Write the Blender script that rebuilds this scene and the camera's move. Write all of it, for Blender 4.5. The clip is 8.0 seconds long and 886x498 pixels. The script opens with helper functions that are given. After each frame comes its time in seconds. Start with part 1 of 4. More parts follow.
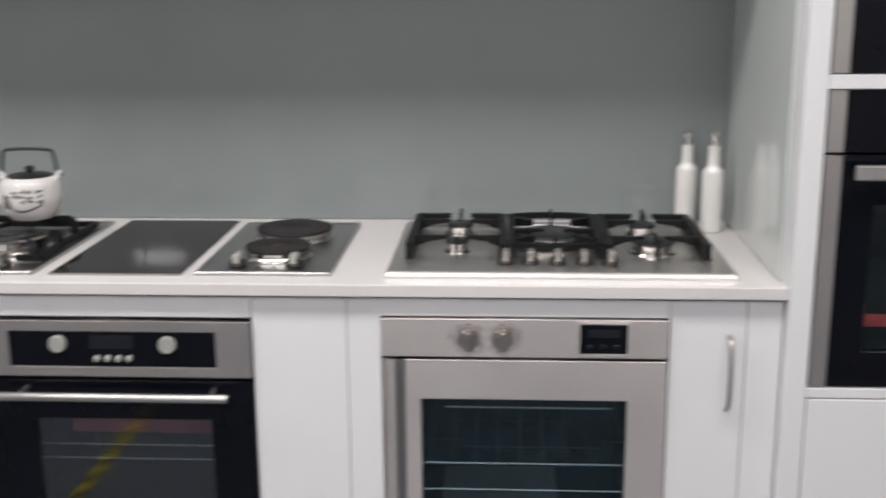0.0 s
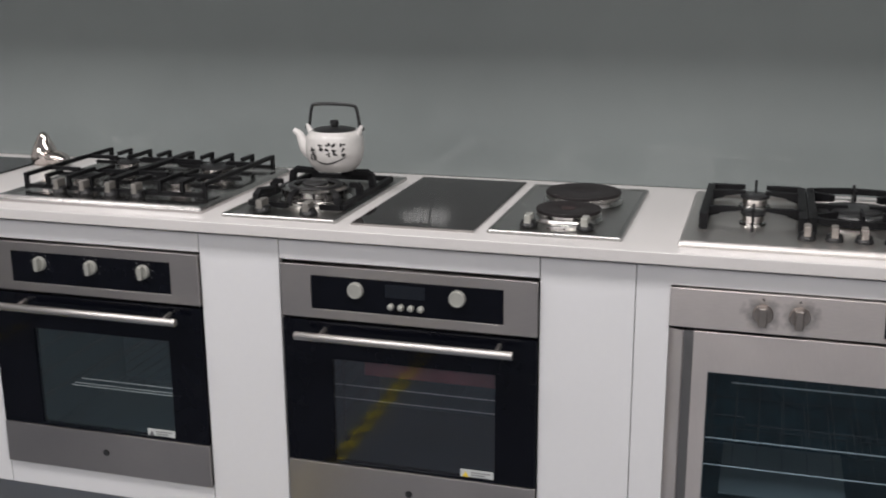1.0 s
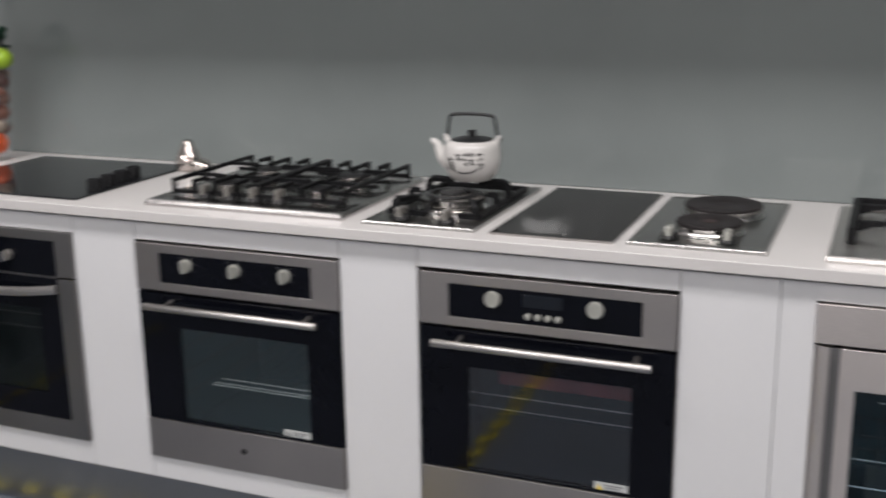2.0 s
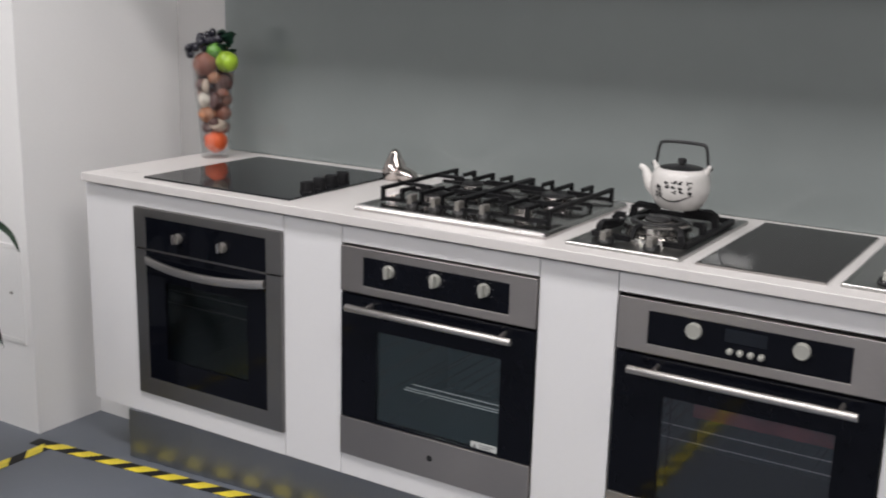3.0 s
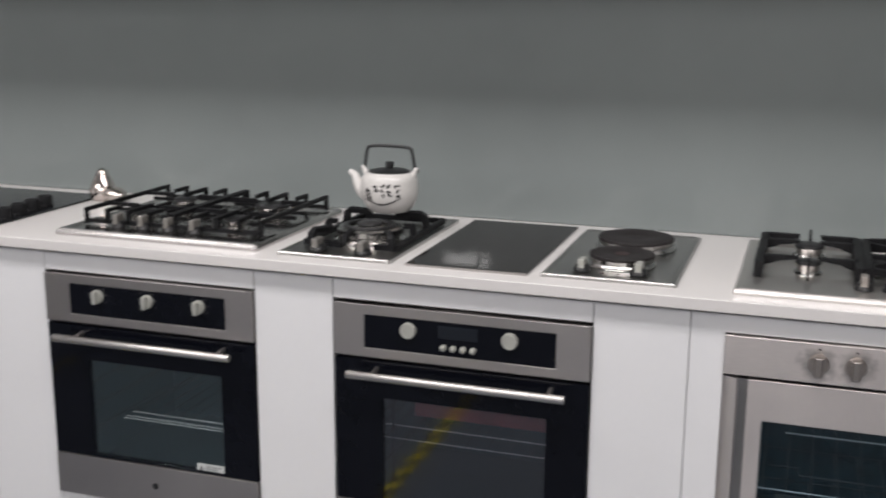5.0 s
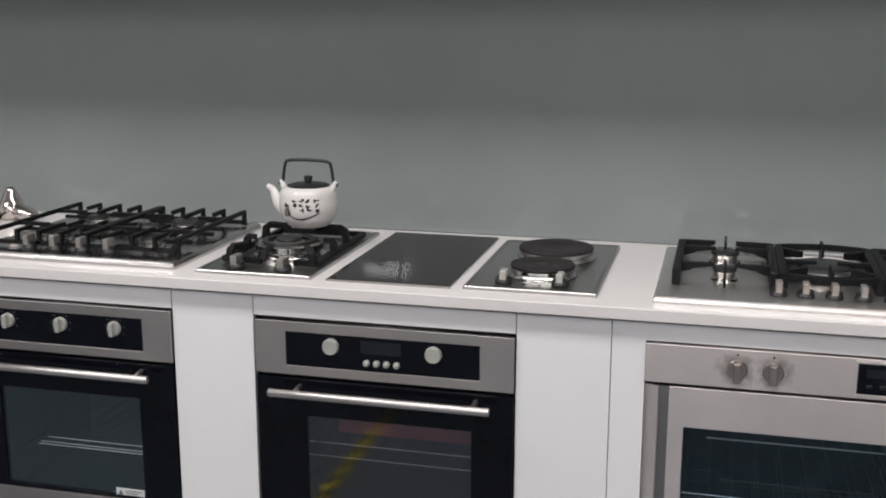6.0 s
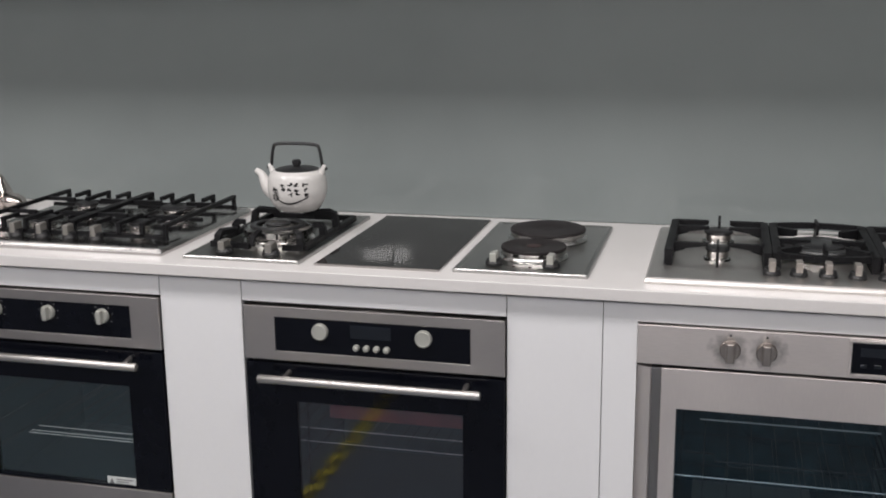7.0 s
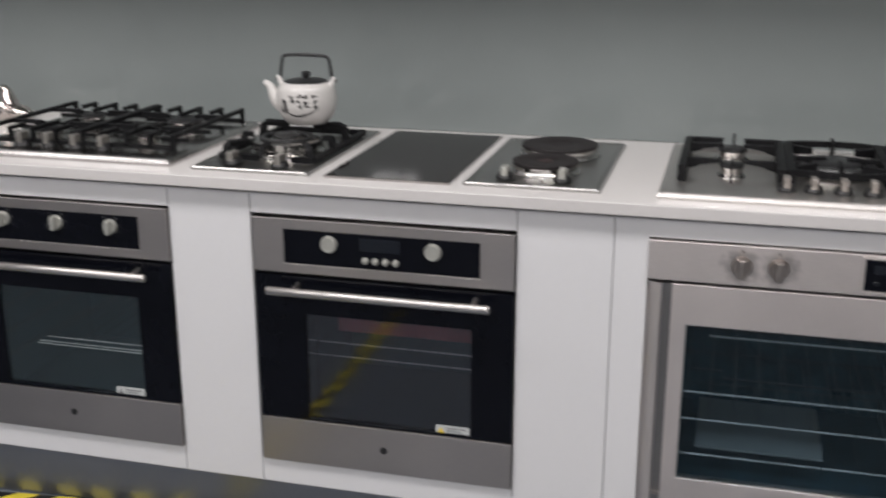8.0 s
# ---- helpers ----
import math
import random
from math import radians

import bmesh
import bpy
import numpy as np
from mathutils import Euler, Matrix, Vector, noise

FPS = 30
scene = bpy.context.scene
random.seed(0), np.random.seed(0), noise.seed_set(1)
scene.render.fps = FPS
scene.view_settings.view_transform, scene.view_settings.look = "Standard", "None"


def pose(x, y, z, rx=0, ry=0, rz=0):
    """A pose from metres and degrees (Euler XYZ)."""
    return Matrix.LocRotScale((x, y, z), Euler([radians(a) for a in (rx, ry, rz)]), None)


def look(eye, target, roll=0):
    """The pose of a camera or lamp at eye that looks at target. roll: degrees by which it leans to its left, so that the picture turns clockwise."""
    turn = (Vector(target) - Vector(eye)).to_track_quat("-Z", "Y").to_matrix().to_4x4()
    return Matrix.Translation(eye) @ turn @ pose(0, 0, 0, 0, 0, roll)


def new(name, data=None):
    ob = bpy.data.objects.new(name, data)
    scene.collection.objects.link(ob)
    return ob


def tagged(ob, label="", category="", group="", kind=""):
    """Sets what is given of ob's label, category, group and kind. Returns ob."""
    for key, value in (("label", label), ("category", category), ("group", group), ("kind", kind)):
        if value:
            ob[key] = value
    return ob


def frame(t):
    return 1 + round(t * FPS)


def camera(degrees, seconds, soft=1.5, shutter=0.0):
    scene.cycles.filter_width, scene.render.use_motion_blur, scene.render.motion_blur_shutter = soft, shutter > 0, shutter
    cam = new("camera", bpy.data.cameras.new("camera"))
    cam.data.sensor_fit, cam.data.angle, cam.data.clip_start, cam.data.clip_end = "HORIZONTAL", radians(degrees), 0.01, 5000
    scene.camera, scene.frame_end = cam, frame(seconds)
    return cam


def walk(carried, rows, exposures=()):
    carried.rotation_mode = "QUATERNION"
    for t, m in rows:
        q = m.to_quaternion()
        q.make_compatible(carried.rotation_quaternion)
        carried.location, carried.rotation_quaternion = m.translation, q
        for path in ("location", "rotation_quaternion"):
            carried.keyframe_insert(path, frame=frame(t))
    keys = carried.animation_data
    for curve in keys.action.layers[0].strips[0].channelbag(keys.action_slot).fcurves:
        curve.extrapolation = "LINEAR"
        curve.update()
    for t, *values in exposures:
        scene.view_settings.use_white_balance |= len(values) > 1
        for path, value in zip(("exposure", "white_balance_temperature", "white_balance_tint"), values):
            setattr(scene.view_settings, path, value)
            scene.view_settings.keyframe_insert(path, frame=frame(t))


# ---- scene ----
cam = camera(43.8, 8.0, 1.9, 0.5)
PATH = [
    (0, (1.122, -2.177, 1.498), (1.013, -0.236, 1.031), -0.4),
    (0.1, (1.1143, -2.1765, 1.4979), (0.9566, -0.2435, 1.0221), -0.45),
    (0.2, (1.1066, -2.1758, 1.498), (0.9153, -0.2502, 1.0073), -0.5),
    (0.3, (1.099, -2.1752, 1.498), (0.8534, -0.2557, 1.0046), -0.55),
    (0.4, (1.0911, -2.1752, 1.4978), (0.7794, -0.2643, 1.0024), -0.59),
    (0.5, (1.083, -2.176, 1.497), (0.715, -0.276, 0.993), -0.6),
    (1, (1.039, -2.191, 1.487), (0.486, -0.34, 0.968), -0.4),
    (1.2, (1.0312, -2.1965, 1.4836), (0.471, -0.3437, 0.9771), -0.92),
    (1.3, (1.0289, -2.1992, 1.4822), (0.4681, -0.3461, 0.9789), -1.27),
    (1.4, (1.0262, -2.202, 1.4812), (0.4441, -0.3549, 0.9824), -1.56),
    (1.5, (1.022, -2.205, 1.481), (0.4, -0.372, 0.98), -1.7),
    (1.8, (1.0006, -2.2146, 1.4854), (0.3367, -0.3953, 0.9875), -1.29),
    (1.9, (0.9926, -2.2182, 1.4874), (0.3, -0.4098, 0.9873), -1.04),
    (2, (0.985, -2.222, 1.489), (0.242, -0.433, 0.99), -0.8),
    (2.2, (0.972, -2.233, 1.49), (0.152, -0.477, 0.996), -0.2),
    (3.3, (0.921, -2.277, 1.493), (-0.144, -0.648, 1.033), 1.8),
    (3.5, (0.921, -2.274, 1.488), (-0.159, -0.653, 1.033), 1.9),
    (3.8, (0.9211, -2.2777, 1.4796), (-0.1233, -0.6225, 1.0678), 2.02),
    (4, (0.927, -2.277, 1.474), (-0.029, -0.573, 1.046), 2.1),
    (4.2, (0.946, -2.2686, 1.4669), (0.0364, -0.5321, 1.0724), 2.28),
    (4.5, (0.98, -2.25, 1.461), (0.192, -0.458, 1.052), 2.3),
    (4.8, (1.0, -2.2306, 1.4723), (0.3159, -0.4016, 1.043), 1.24),
    (5, (1.008, -2.219, 1.486), (0.386, -0.37, 1.045), 0.4),
    (5.2, (1.0, -2.216, 1.514), (0.435, -0.353, 1.06), -0.2),
    (6.3, (1.001, -2.196, 1.492), (0.522, -0.3, 1.068), 0.2),
    (6.5, (1.018, -2.186, 1.489), (0.529, -0.295, 1.058), -0.1),
    (7, (1.023, -2.174, 1.489), (0.536, -0.289, 1.033), -0.6),
    (7.4, (1.02, -2.1726, 1.4723), (0.5395, -0.2875, 1.0092), -0.56),
    (7.5, (1.019, -2.172, 1.468), (0.537, -0.293, 0.983), -0.5),
    (7.6, (1.0181, -2.1709, 1.4642), (0.5413, -0.3007, 0.9423), -0.43),
    (7.7, (1.0171, -2.1696, 1.4606), (0.5476, -0.3072, 0.9057), -0.33),
    (7.8, (1.016, -2.168, 1.4571), (0.5515, -0.3124, 0.8761), -0.22),
    (7.9, (1.015, -2.1665, 1.4536), (0.5514, -0.3134, 0.8628), -0.11),
    (8, (1.014, -2.165, 1.45), (0.522, -0.315, 0.871), -0.0),
]
walk(cam, [(t, look(eye, target, roll)) for t, eye, target, roll in PATH], [(0, 0.17), (0.5, 0.06), (1, -0.05), (2.2, -0.05), (3.3, 0.05), (4, 0.05), (5, 0.06), (6.5, 0.04), (7.5, -0.02), (8, -0.06)])

# ---- world and light ----
world = bpy.data.worlds.new("world")
scene.world = world
world.use_nodes = True
world.node_tree.nodes["Background"].inputs[0].default_value = (0.75, 0.8, 0.85, 1)
world.node_tree.nodes["Background"].inputs[1].default_value = 0.05


def ceiling_lamp(x, y, z, sx, sy, power, color=(1.0, 0.962, 0.955)):
    data = bpy.data.lights.new("tube_light", "AREA")
    data.shape, data.size, data.size_y, data.energy, data.color = "RECTANGLE", sx, sy, power, color
    ob = new("tube_light", data)
    ob.matrix_world = pose(x, y, z)
    return ob


CEIL = 3.4
# x, y, length, width, power of each ceiling light
LAMPS = [(-1.25, -1.15, 2.2, 0.6, 57), (1.25, -1.15, 2.2, 0.6, 57), (-2.6, -3.5, 2.2, 0.6, 48), (0.2, -4.3, 2.2, 0.6, 58), (3.0, -5.1, 2.2, 0.6, 60)]
for lx, ly, lsx, lsy, lp in LAMPS:
    ceiling_lamp(lx, ly, CEIL - 0.075, lsx, lsy, lp)
# unseen lamp, added for the pale patch mirrored in the induction glass
reflection_lamp = ceiling_lamp(-1.92, -5.92, 2.66, 0.42, 0.12, 4)
reflection_lamp.matrix_world = look((-1.92, -5.92, 2.66), (-1.92, 0, 2.66))


# ---- materials ----
def nodes_of(name):
    m = bpy.data.materials.new(name)
    m.use_nodes = True
    return m, m.node_tree.nodes, m.node_tree.links, m.node_tree.nodes["Principled BSDF"]


def surface(name, color, rough=0.5, metal=0.0, vary=0.06, scale=6.0, grain=60.0, bump=0.02, stretch=(1, 1, 1), spec=0.5, coat=0.0, rvary=0.08, brushed=0.0):
    """Principled surface with large-scale stains, fine grain and a slight relief, in metres."""
    m, n, l, p = nodes_of(name)
    co = n.new("ShaderNodeTexCoord")
    mp = n.new("ShaderNodeMapping")
    mp.inputs["Scale"].default_value = stretch
    l.new(co.outputs["Object"], mp.inputs["Vector"])
    big, fine = n.new("ShaderNodeTexNoise"), n.new("ShaderNodeTexNoise")
    big.inputs["Scale"].default_value, big.inputs["Detail"].default_value = scale, 4
    fine.inputs["Scale"].default_value, fine.inputs["Detail"].default_value = grain, 3
    l.new(co.outputs["Object"], big.inputs["Vector"])
    l.new(mp.outputs["Vector"], fine.inputs["Vector"])
    mix = n.new("ShaderNodeMix")
    mix.data_type = "FLOAT"
    mix.inputs["Factor"].default_value = 0.4
    l.new(big.outputs["Fac"], mix.inputs["A"])
    l.new(fine.outputs["Fac"], mix.inputs["B"])
    ramp = n.new("ShaderNodeValToRGB")
    ramp.color_ramp.elements[0].position, ramp.color_ramp.elements[1].position = 0.3, 0.7
    ramp.color_ramp.elements[0].color = (*[max(0, c * (1 - vary)) for c in color], 1)
    ramp.color_ramp.elements[1].color = (*[min(1, c * (1 + vary)) for c in color], 1)
    l.new(mix.outputs["Result"], ramp.inputs["Fac"])
    l.new(ramp.outputs["Color"], p.inputs["Base Color"])
    rr = n.new("ShaderNodeMapRange")
    rr.inputs["To Min"].default_value, rr.inputs["To Max"].default_value = max(0.0, rough - rvary), min(1.0, rough + rvary)
    l.new(mix.outputs["Result"], rr.inputs["Value"])
    l.new(rr.outputs["Result"], p.inputs["Roughness"])
    p.inputs["Metallic"].default_value = metal
    p.inputs["Specular IOR Level"].default_value = spec
    p.inputs["Coat Weight"].default_value = coat
    p.inputs["Coat Roughness"].default_value = 0.05
    if brushed:
        p.inputs["Anisotropic"].default_value = brushed
        tg = n.new("ShaderNodeTangent")
        p.inputs["Anisotropic Rotation"].default_value = 0.25
        tg.direction_type, tg.axis = "RADIAL", "Z"
        l.new(tg.outputs["Tangent"], p.inputs["Tangent"])
    if bump:
        b = n.new("ShaderNodeBump")
        b.inputs["Strength"].default_value, b.inputs["Distance"].default_value = bump, 0.002
        l.new(fine.outputs["Fac"], b.inputs["Height"])
        l.new(b.outputs["Normal"], p.inputs["Normal"])
    return m


def pane_glass(name, tint, r0, rough=0.01, coating=(1, 1, 1)):
    """Thin coated glass: tinted see-through, with a mirror gloss of r0 head-on that grows towards grazing."""
    m, n, l, p = nodes_of(name)
    n.remove(p)
    tr, gl, mx = n.new("ShaderNodeBsdfTransparent"), n.new("ShaderNodeBsdfGlossy"), n.new("ShaderNodeMixShader")
    lw, pw, mr = n.new("ShaderNodeLayerWeight"), n.new("ShaderNodeMath"), n.new("ShaderNodeMapRange")
    tr.inputs["Color"].default_value = (*tint, 1)
    gl.inputs["Roughness"].default_value = rough
    gl.inputs["Color"].default_value = (*coating, 1)
    lw.inputs["Blend"].default_value = 0.5
    pw.operation = "POWER"
    pw.inputs[1].default_value = 4.0
    mr.inputs["To Min"].default_value, mr.inputs["To Max"].default_value = r0, 0.9
    l.new(lw.outputs["Facing"], pw.inputs[0])
    l.new(pw.outputs[0], mr.inputs["Value"])
    l.new(mr.outputs["Result"], mx.inputs["Fac"])
    l.new(tr.outputs[0], mx.inputs[1])
    l.new(gl.outputs[0], mx.inputs[2])
    l.new(mx.outputs[0], n["Material Output"].inputs["Surface"])
    return m


M = {}
M["wall"] = surface("white_wall_paint", (0.79, 0.785, 0.78), 0.6, vary=0.025, scale=2.5, grain=140, bump=0.08)
M["strip"] = surface("pale_grey_wall_strip", (0.46, 0.455, 0.45), 0.6, vary=0.03, scale=2.5, grain=140, bump=0.08)
M["ceil"] = surface("ceiling_paint", (0.7, 0.7, 0.7), 0.8, vary=0.03, scale=2, grain=90)
M["room"] = surface("far_wall_paint", (0.66, 0.65, 0.64), 0.7, vary=0.06, scale=1.2, grain=60)
M["floor"] = surface("blue_grey_floor_paint", (0.102, 0.114, 0.135), 0.4, vary=0.1, scale=3.0, grain=70, bump=0.05)
M["panel"] = surface("white_satin_laminate", (0.7, 0.697, 0.707), 0.33, vary=0.015, scale=3, grain=80, bump=0.01)
M["worktop"] = surface("white_stone_worktop", (0.625, 0.602, 0.59), 0.3, vary=0.035, scale=5, grain=260, bump=0.01)
M["splash"] = surface("grey_back_painted_glass", (0.21, 0.233, 0.231), 0.055, vary=0.05, scale=1.3, grain=6, bump=0.0, spec=0.4, rvary=0.02)
M["splash2"] = surface("pale_back_painted_glass", (0.54, 0.57, 0.555), 0.035, vary=0.03, scale=1.5, grain=8, bump=0.0, spec=0.75, rvary=0.015)
M["steel_h"] = surface("brushed_steel_horizontal", (0.385, 0.363, 0.352), 0.3, 1.0, vary=0.06, scale=4, grain=45, bump=0.03, stretch=(1, 8, 14), brushed=0.85)
M["steel_v"] = surface("brushed_steel_vertical", (0.69, 0.638, 0.612), 0.31, 1.0, vary=0.06, scale=4, grain=45, bump=0.03, stretch=(14, 8, 1), brushed=0.85)
M["steel_b"] = surface("bright_brushed_steel", (0.69, 0.638, 0.612), 0.31, 1.0, vary=0.07, scale=4, grain=45, bump=0.03, stretch=(1, 8, 14), brushed=0.85)
M["steel_dk"] = surface("dark_brushed_steel", (0.29, 0.28, 0.275), 0.35, 1.0, vary=0.08, scale=4, grain=45, bump=0.03, stretch=(14, 8, 1))
M["hob_steel"] = surface("hob_top_steel", (0.52, 0.5, 0.49), 0.2, 1.0, vary=0.08, scale=5, grain=50, bump=0.02, stretch=(1, 12, 1))
M["hob_bright"] = surface("pale_hob_steel", (0.72, 0.69, 0.665), 0.35, 1.0, vary=0.09, scale=5, grain=50, bump=0.02, stretch=(1, 12, 1))
M["hob_satin"] = surface("satin_hob_steel", (0.42, 0.415, 0.405), 0.3, 1.0, vary=0.1, scale=5, grain=50, bump=0.02, stretch=(1, 12, 1))
M["kick"] = surface("kickboard_steel", (0.33, 0.343, 0.37), 0.38, 1.0, vary=0.08, scale=3, grain=40, bump=0.03, stretch=(12, 1, 1))
M["chrome"] = surface("polished_chrome", (0.74, 0.71, 0.69), 0.07, 1.0, vary=0.03, scale=8, grain=60, bump=0, rvary=0.04)
M["bar"] = surface("satin_steel_bar", (0.5, 0.48, 0.465), 0.36, 1.0, vary=0.04, scale=9, grain=70, bump=0.01)
M["black"] = surface("black_glass", (0.0035, 0.004, 0.0065), 0.07, vary=0.2, scale=4, grain=30, bump=0, spec=0.15, rvary=0.03)
M["ceramic"] = surface("black_ceramic_hob_glass", (0.012, 0.013, 0.015), 0.05, vary=0.2, scale=4, grain=30, bump=0, spec=0.36, rvary=0.02)
M["induction"] = surface("brown_black_induction_glass", (0.016, 0.0145, 0.0145), 0.03, vary=0.2, scale=4, grain=30, bump=0, spec=0.13, rvary=0.02)
M["iron"] = surface("black_cast_iron", (0.008, 0.008, 0.009), 0.5, vary=0.3, scale=20, grain=200, bump=0.15, spec=0.16)
M["cap"] = surface("burner_cap_enamel", (0.018, 0.018, 0.019), 0.35, vary=0.2, scale=30, grain=200, bump=0.05)
M["alu"] = surface("burner_aluminium", (0.5, 0.485, 0.47), 0.2, 1.0, vary=0.08, scale=20, grain=120, bump=0.03)
M["plate"] = surface("cast_hotplate", (0.018, 0.015, 0.0155), 0.55, spec=0.25, vary=0.2, scale=16, grain=160, bump=0.1)
M["knob"] = surface("silver_knob", (0.41, 0.41, 0.375), 0.38, 0.35, vary=0.05, scale=20, grain=120, bump=0.02)
M["knob_grey"] = surface("grey_metal_knob", (0.26, 0.248, 0.23), 0.35, 0.6, vary=0.06, scale=20, grain=120, bump=0.02)
M["knob_bronze"] = surface("dull_bronze_knob", (0.33, 0.3, 0.275), 0.36, 0.6, vary=0.1, scale=30, grain=150, bump=0.03)
M["knob_steel"] = surface("worn_steel_knob", (0.36, 0.325, 0.3), 0.35, 1.0, vary=0.1, scale=30, grain=150, bump=0.03)
M["black_plastic"] = surface("black_plastic", (0.014, 0.014, 0.015), 0.35, vary=0.2, scale=20, grain=120, bump=0.03)
M["cavity"] = surface("blue_grey_oven_enamel", (0.022, 0.06, 0.074), 0.35, vary=0.25, scale=7, grain=80, bump=0.02)
M["wire"] = surface("chromed_wire", (0.95, 0.9, 0.86), 0.3, 0.4, vary=0.04, scale=20, grain=100, bump=0)
M["cavity_dark"] = surface("stained_cavity_enamel", (0.022, 0.05, 0.066), 0.3, vary=0.6, scale=16, grain=60, bump=0.05)
# same chromed wire, with the gloom of the cavity put into its colour
M["wire_shade"] = surface("shade_coloured_wire", (0.045, 0.047, 0.05), 0.4, 0.5, vary=0.1, scale=20, grain=100, bump=0)
M["window"] = pane_glass("oven_window_glass", (0.79, 0.835, 0.85), 0.08, 0.06, (0.84, 0.96, 0.98))
M["window_teal"] = pane_glass("teal_oven_window_glass", (0.72, 0.79, 0.83), 0.03, 0.05, (0.8, 0.95, 1.0))
M["window_grey"] = pane_glass("grey_oven_window_glass", (0.6, 0.64, 0.69), 0.075, 0.06, (0.95, 0.96, 1.0))
M["window_clear"] = pane_glass("clear_black_oven_glass", (0.8, 0.8, 0.8), 0.02, 0.08)
M["window_dark"] = pane_glass("dark_oven_window_glass", (0.44, 0.46, 0.465), 0.04, 0.13, (0.85, 0.96, 0.95))
M["lcd"] = surface("unlit_display", (0.005, 0.007, 0.011), 0.15, vary=0.2, scale=30, grain=100, bump=0)
M["sticker"] = surface("white_sticker", (0.52, 0.54, 0.53), 0.5, vary=0.04, scale=30, grain=200, bump=0)
M["ink"] = surface("grey_print", (0.13, 0.13, 0.135), 0.6, vary=0.1, scale=60, grain=200, bump=0)
M["ink_black"] = surface("black_glaze_brushwork", (0.015, 0.015, 0.016), 0.3, vary=0.2, scale=80, grain=300, bump=0)
M["warn"] = surface("warning_yellow_print", (0.75, 0.55, 0.05), 0.5, vary=0.1, scale=60, grain=200, bump=0)
M["porcelain"] = surface("white_glazed_porcelain", (0.7, 0.685, 0.665), 0.14, vary=0.025, scale=12, grain=100, bump=0.005, spec=0.6)
M["pot_white"] = surface("warm_white_pot_glaze", (0.61, 0.59, 0.57), 0.16, vary=0.06, scale=14, grain=90, bump=0.01, spec=0.55)
M["tape_black"] = surface("black_tape", (0.01, 0.01, 0.01), 0.55, vary=0.4, scale=18, grain=120, bump=0.08, spec=0.2)
M["tape_yellow"] = surface("yellow_tape", (0.66, 0.53, 0.035), 0.5, vary=0.3, scale=18, grain=120, bump=0.05)
M["red"] = surface("red_card", (0.5, 0.09, 0.09), 0.6, vary=0.35, scale=14, grain=90, bump=0)
M["red_dot"] = surface("red_enamel_dot", (0.034, 0.018, 0.017), 0.5, vary=0.1, scale=30, grain=90, bump=0)
M["paper"] = surface("booklet_paper", (0.24, 0.25, 0.245), 0.6, vary=0.1, scale=14, grain=90, bump=0.02)
M["diffuser"] = surface("lamp_housing", (0.8, 0.8, 0.8), 0.5, vary=0.03, scale=4, grain=60, bump=0)
M["leaf"] = surface("glossy_green_leaf", (0.009, 0.036, 0.014), 0.32, vary=0.4, scale=9, grain=70, bump=0.1)
M["stem"] = surface("brown_cane_bark", (0.12, 0.085, 0.055), 0.8, vary=0.3, scale=20, grain=100, bump=0.3)
M["pot"] = surface("dark_blue_pot_glaze", (0.02, 0.025, 0.05), 0.25, vary=0.3, scale=8, grain=60, bump=0.03)
M["soil"] = surface("potting_soil", (0.035, 0.026, 0.02), 0.95, vary=0.4, scale=30, grain=150, bump=0.5)
for key, col, ro in (("orange", (0.85, 0.13, 0.03), 0.5), ("apple_green", (0.33, 0.5, 0.035), 0.35), ("apple_dark", (0.1, 0.25, 0.04), 0.4), ("brown_fruit", (0.27, 0.1, 0.065), 0.45), ("russet", (0.42, 0.19, 0.1), 0.5),
                     ("dark_fruit", (0.11, 0.048, 0.042), 0.5), ("cream", (0.62, 0.5, 0.4), 0.7), ("garlic", (0.66, 0.6, 0.52), 0.6), ("grape", (0.012, 0.012, 0.02), 0.22), ("dark_green", (0.022, 0.085, 0.05), 0.55)):
    M[key] = surface(key + "_skin", col, ro, vary=0.22, scale=22, grain=120, bump=0.08)


M["vase"] = pane_glass("clear_vase_glass", (0.93, 0.935, 0.935), 0.06, 0.06)


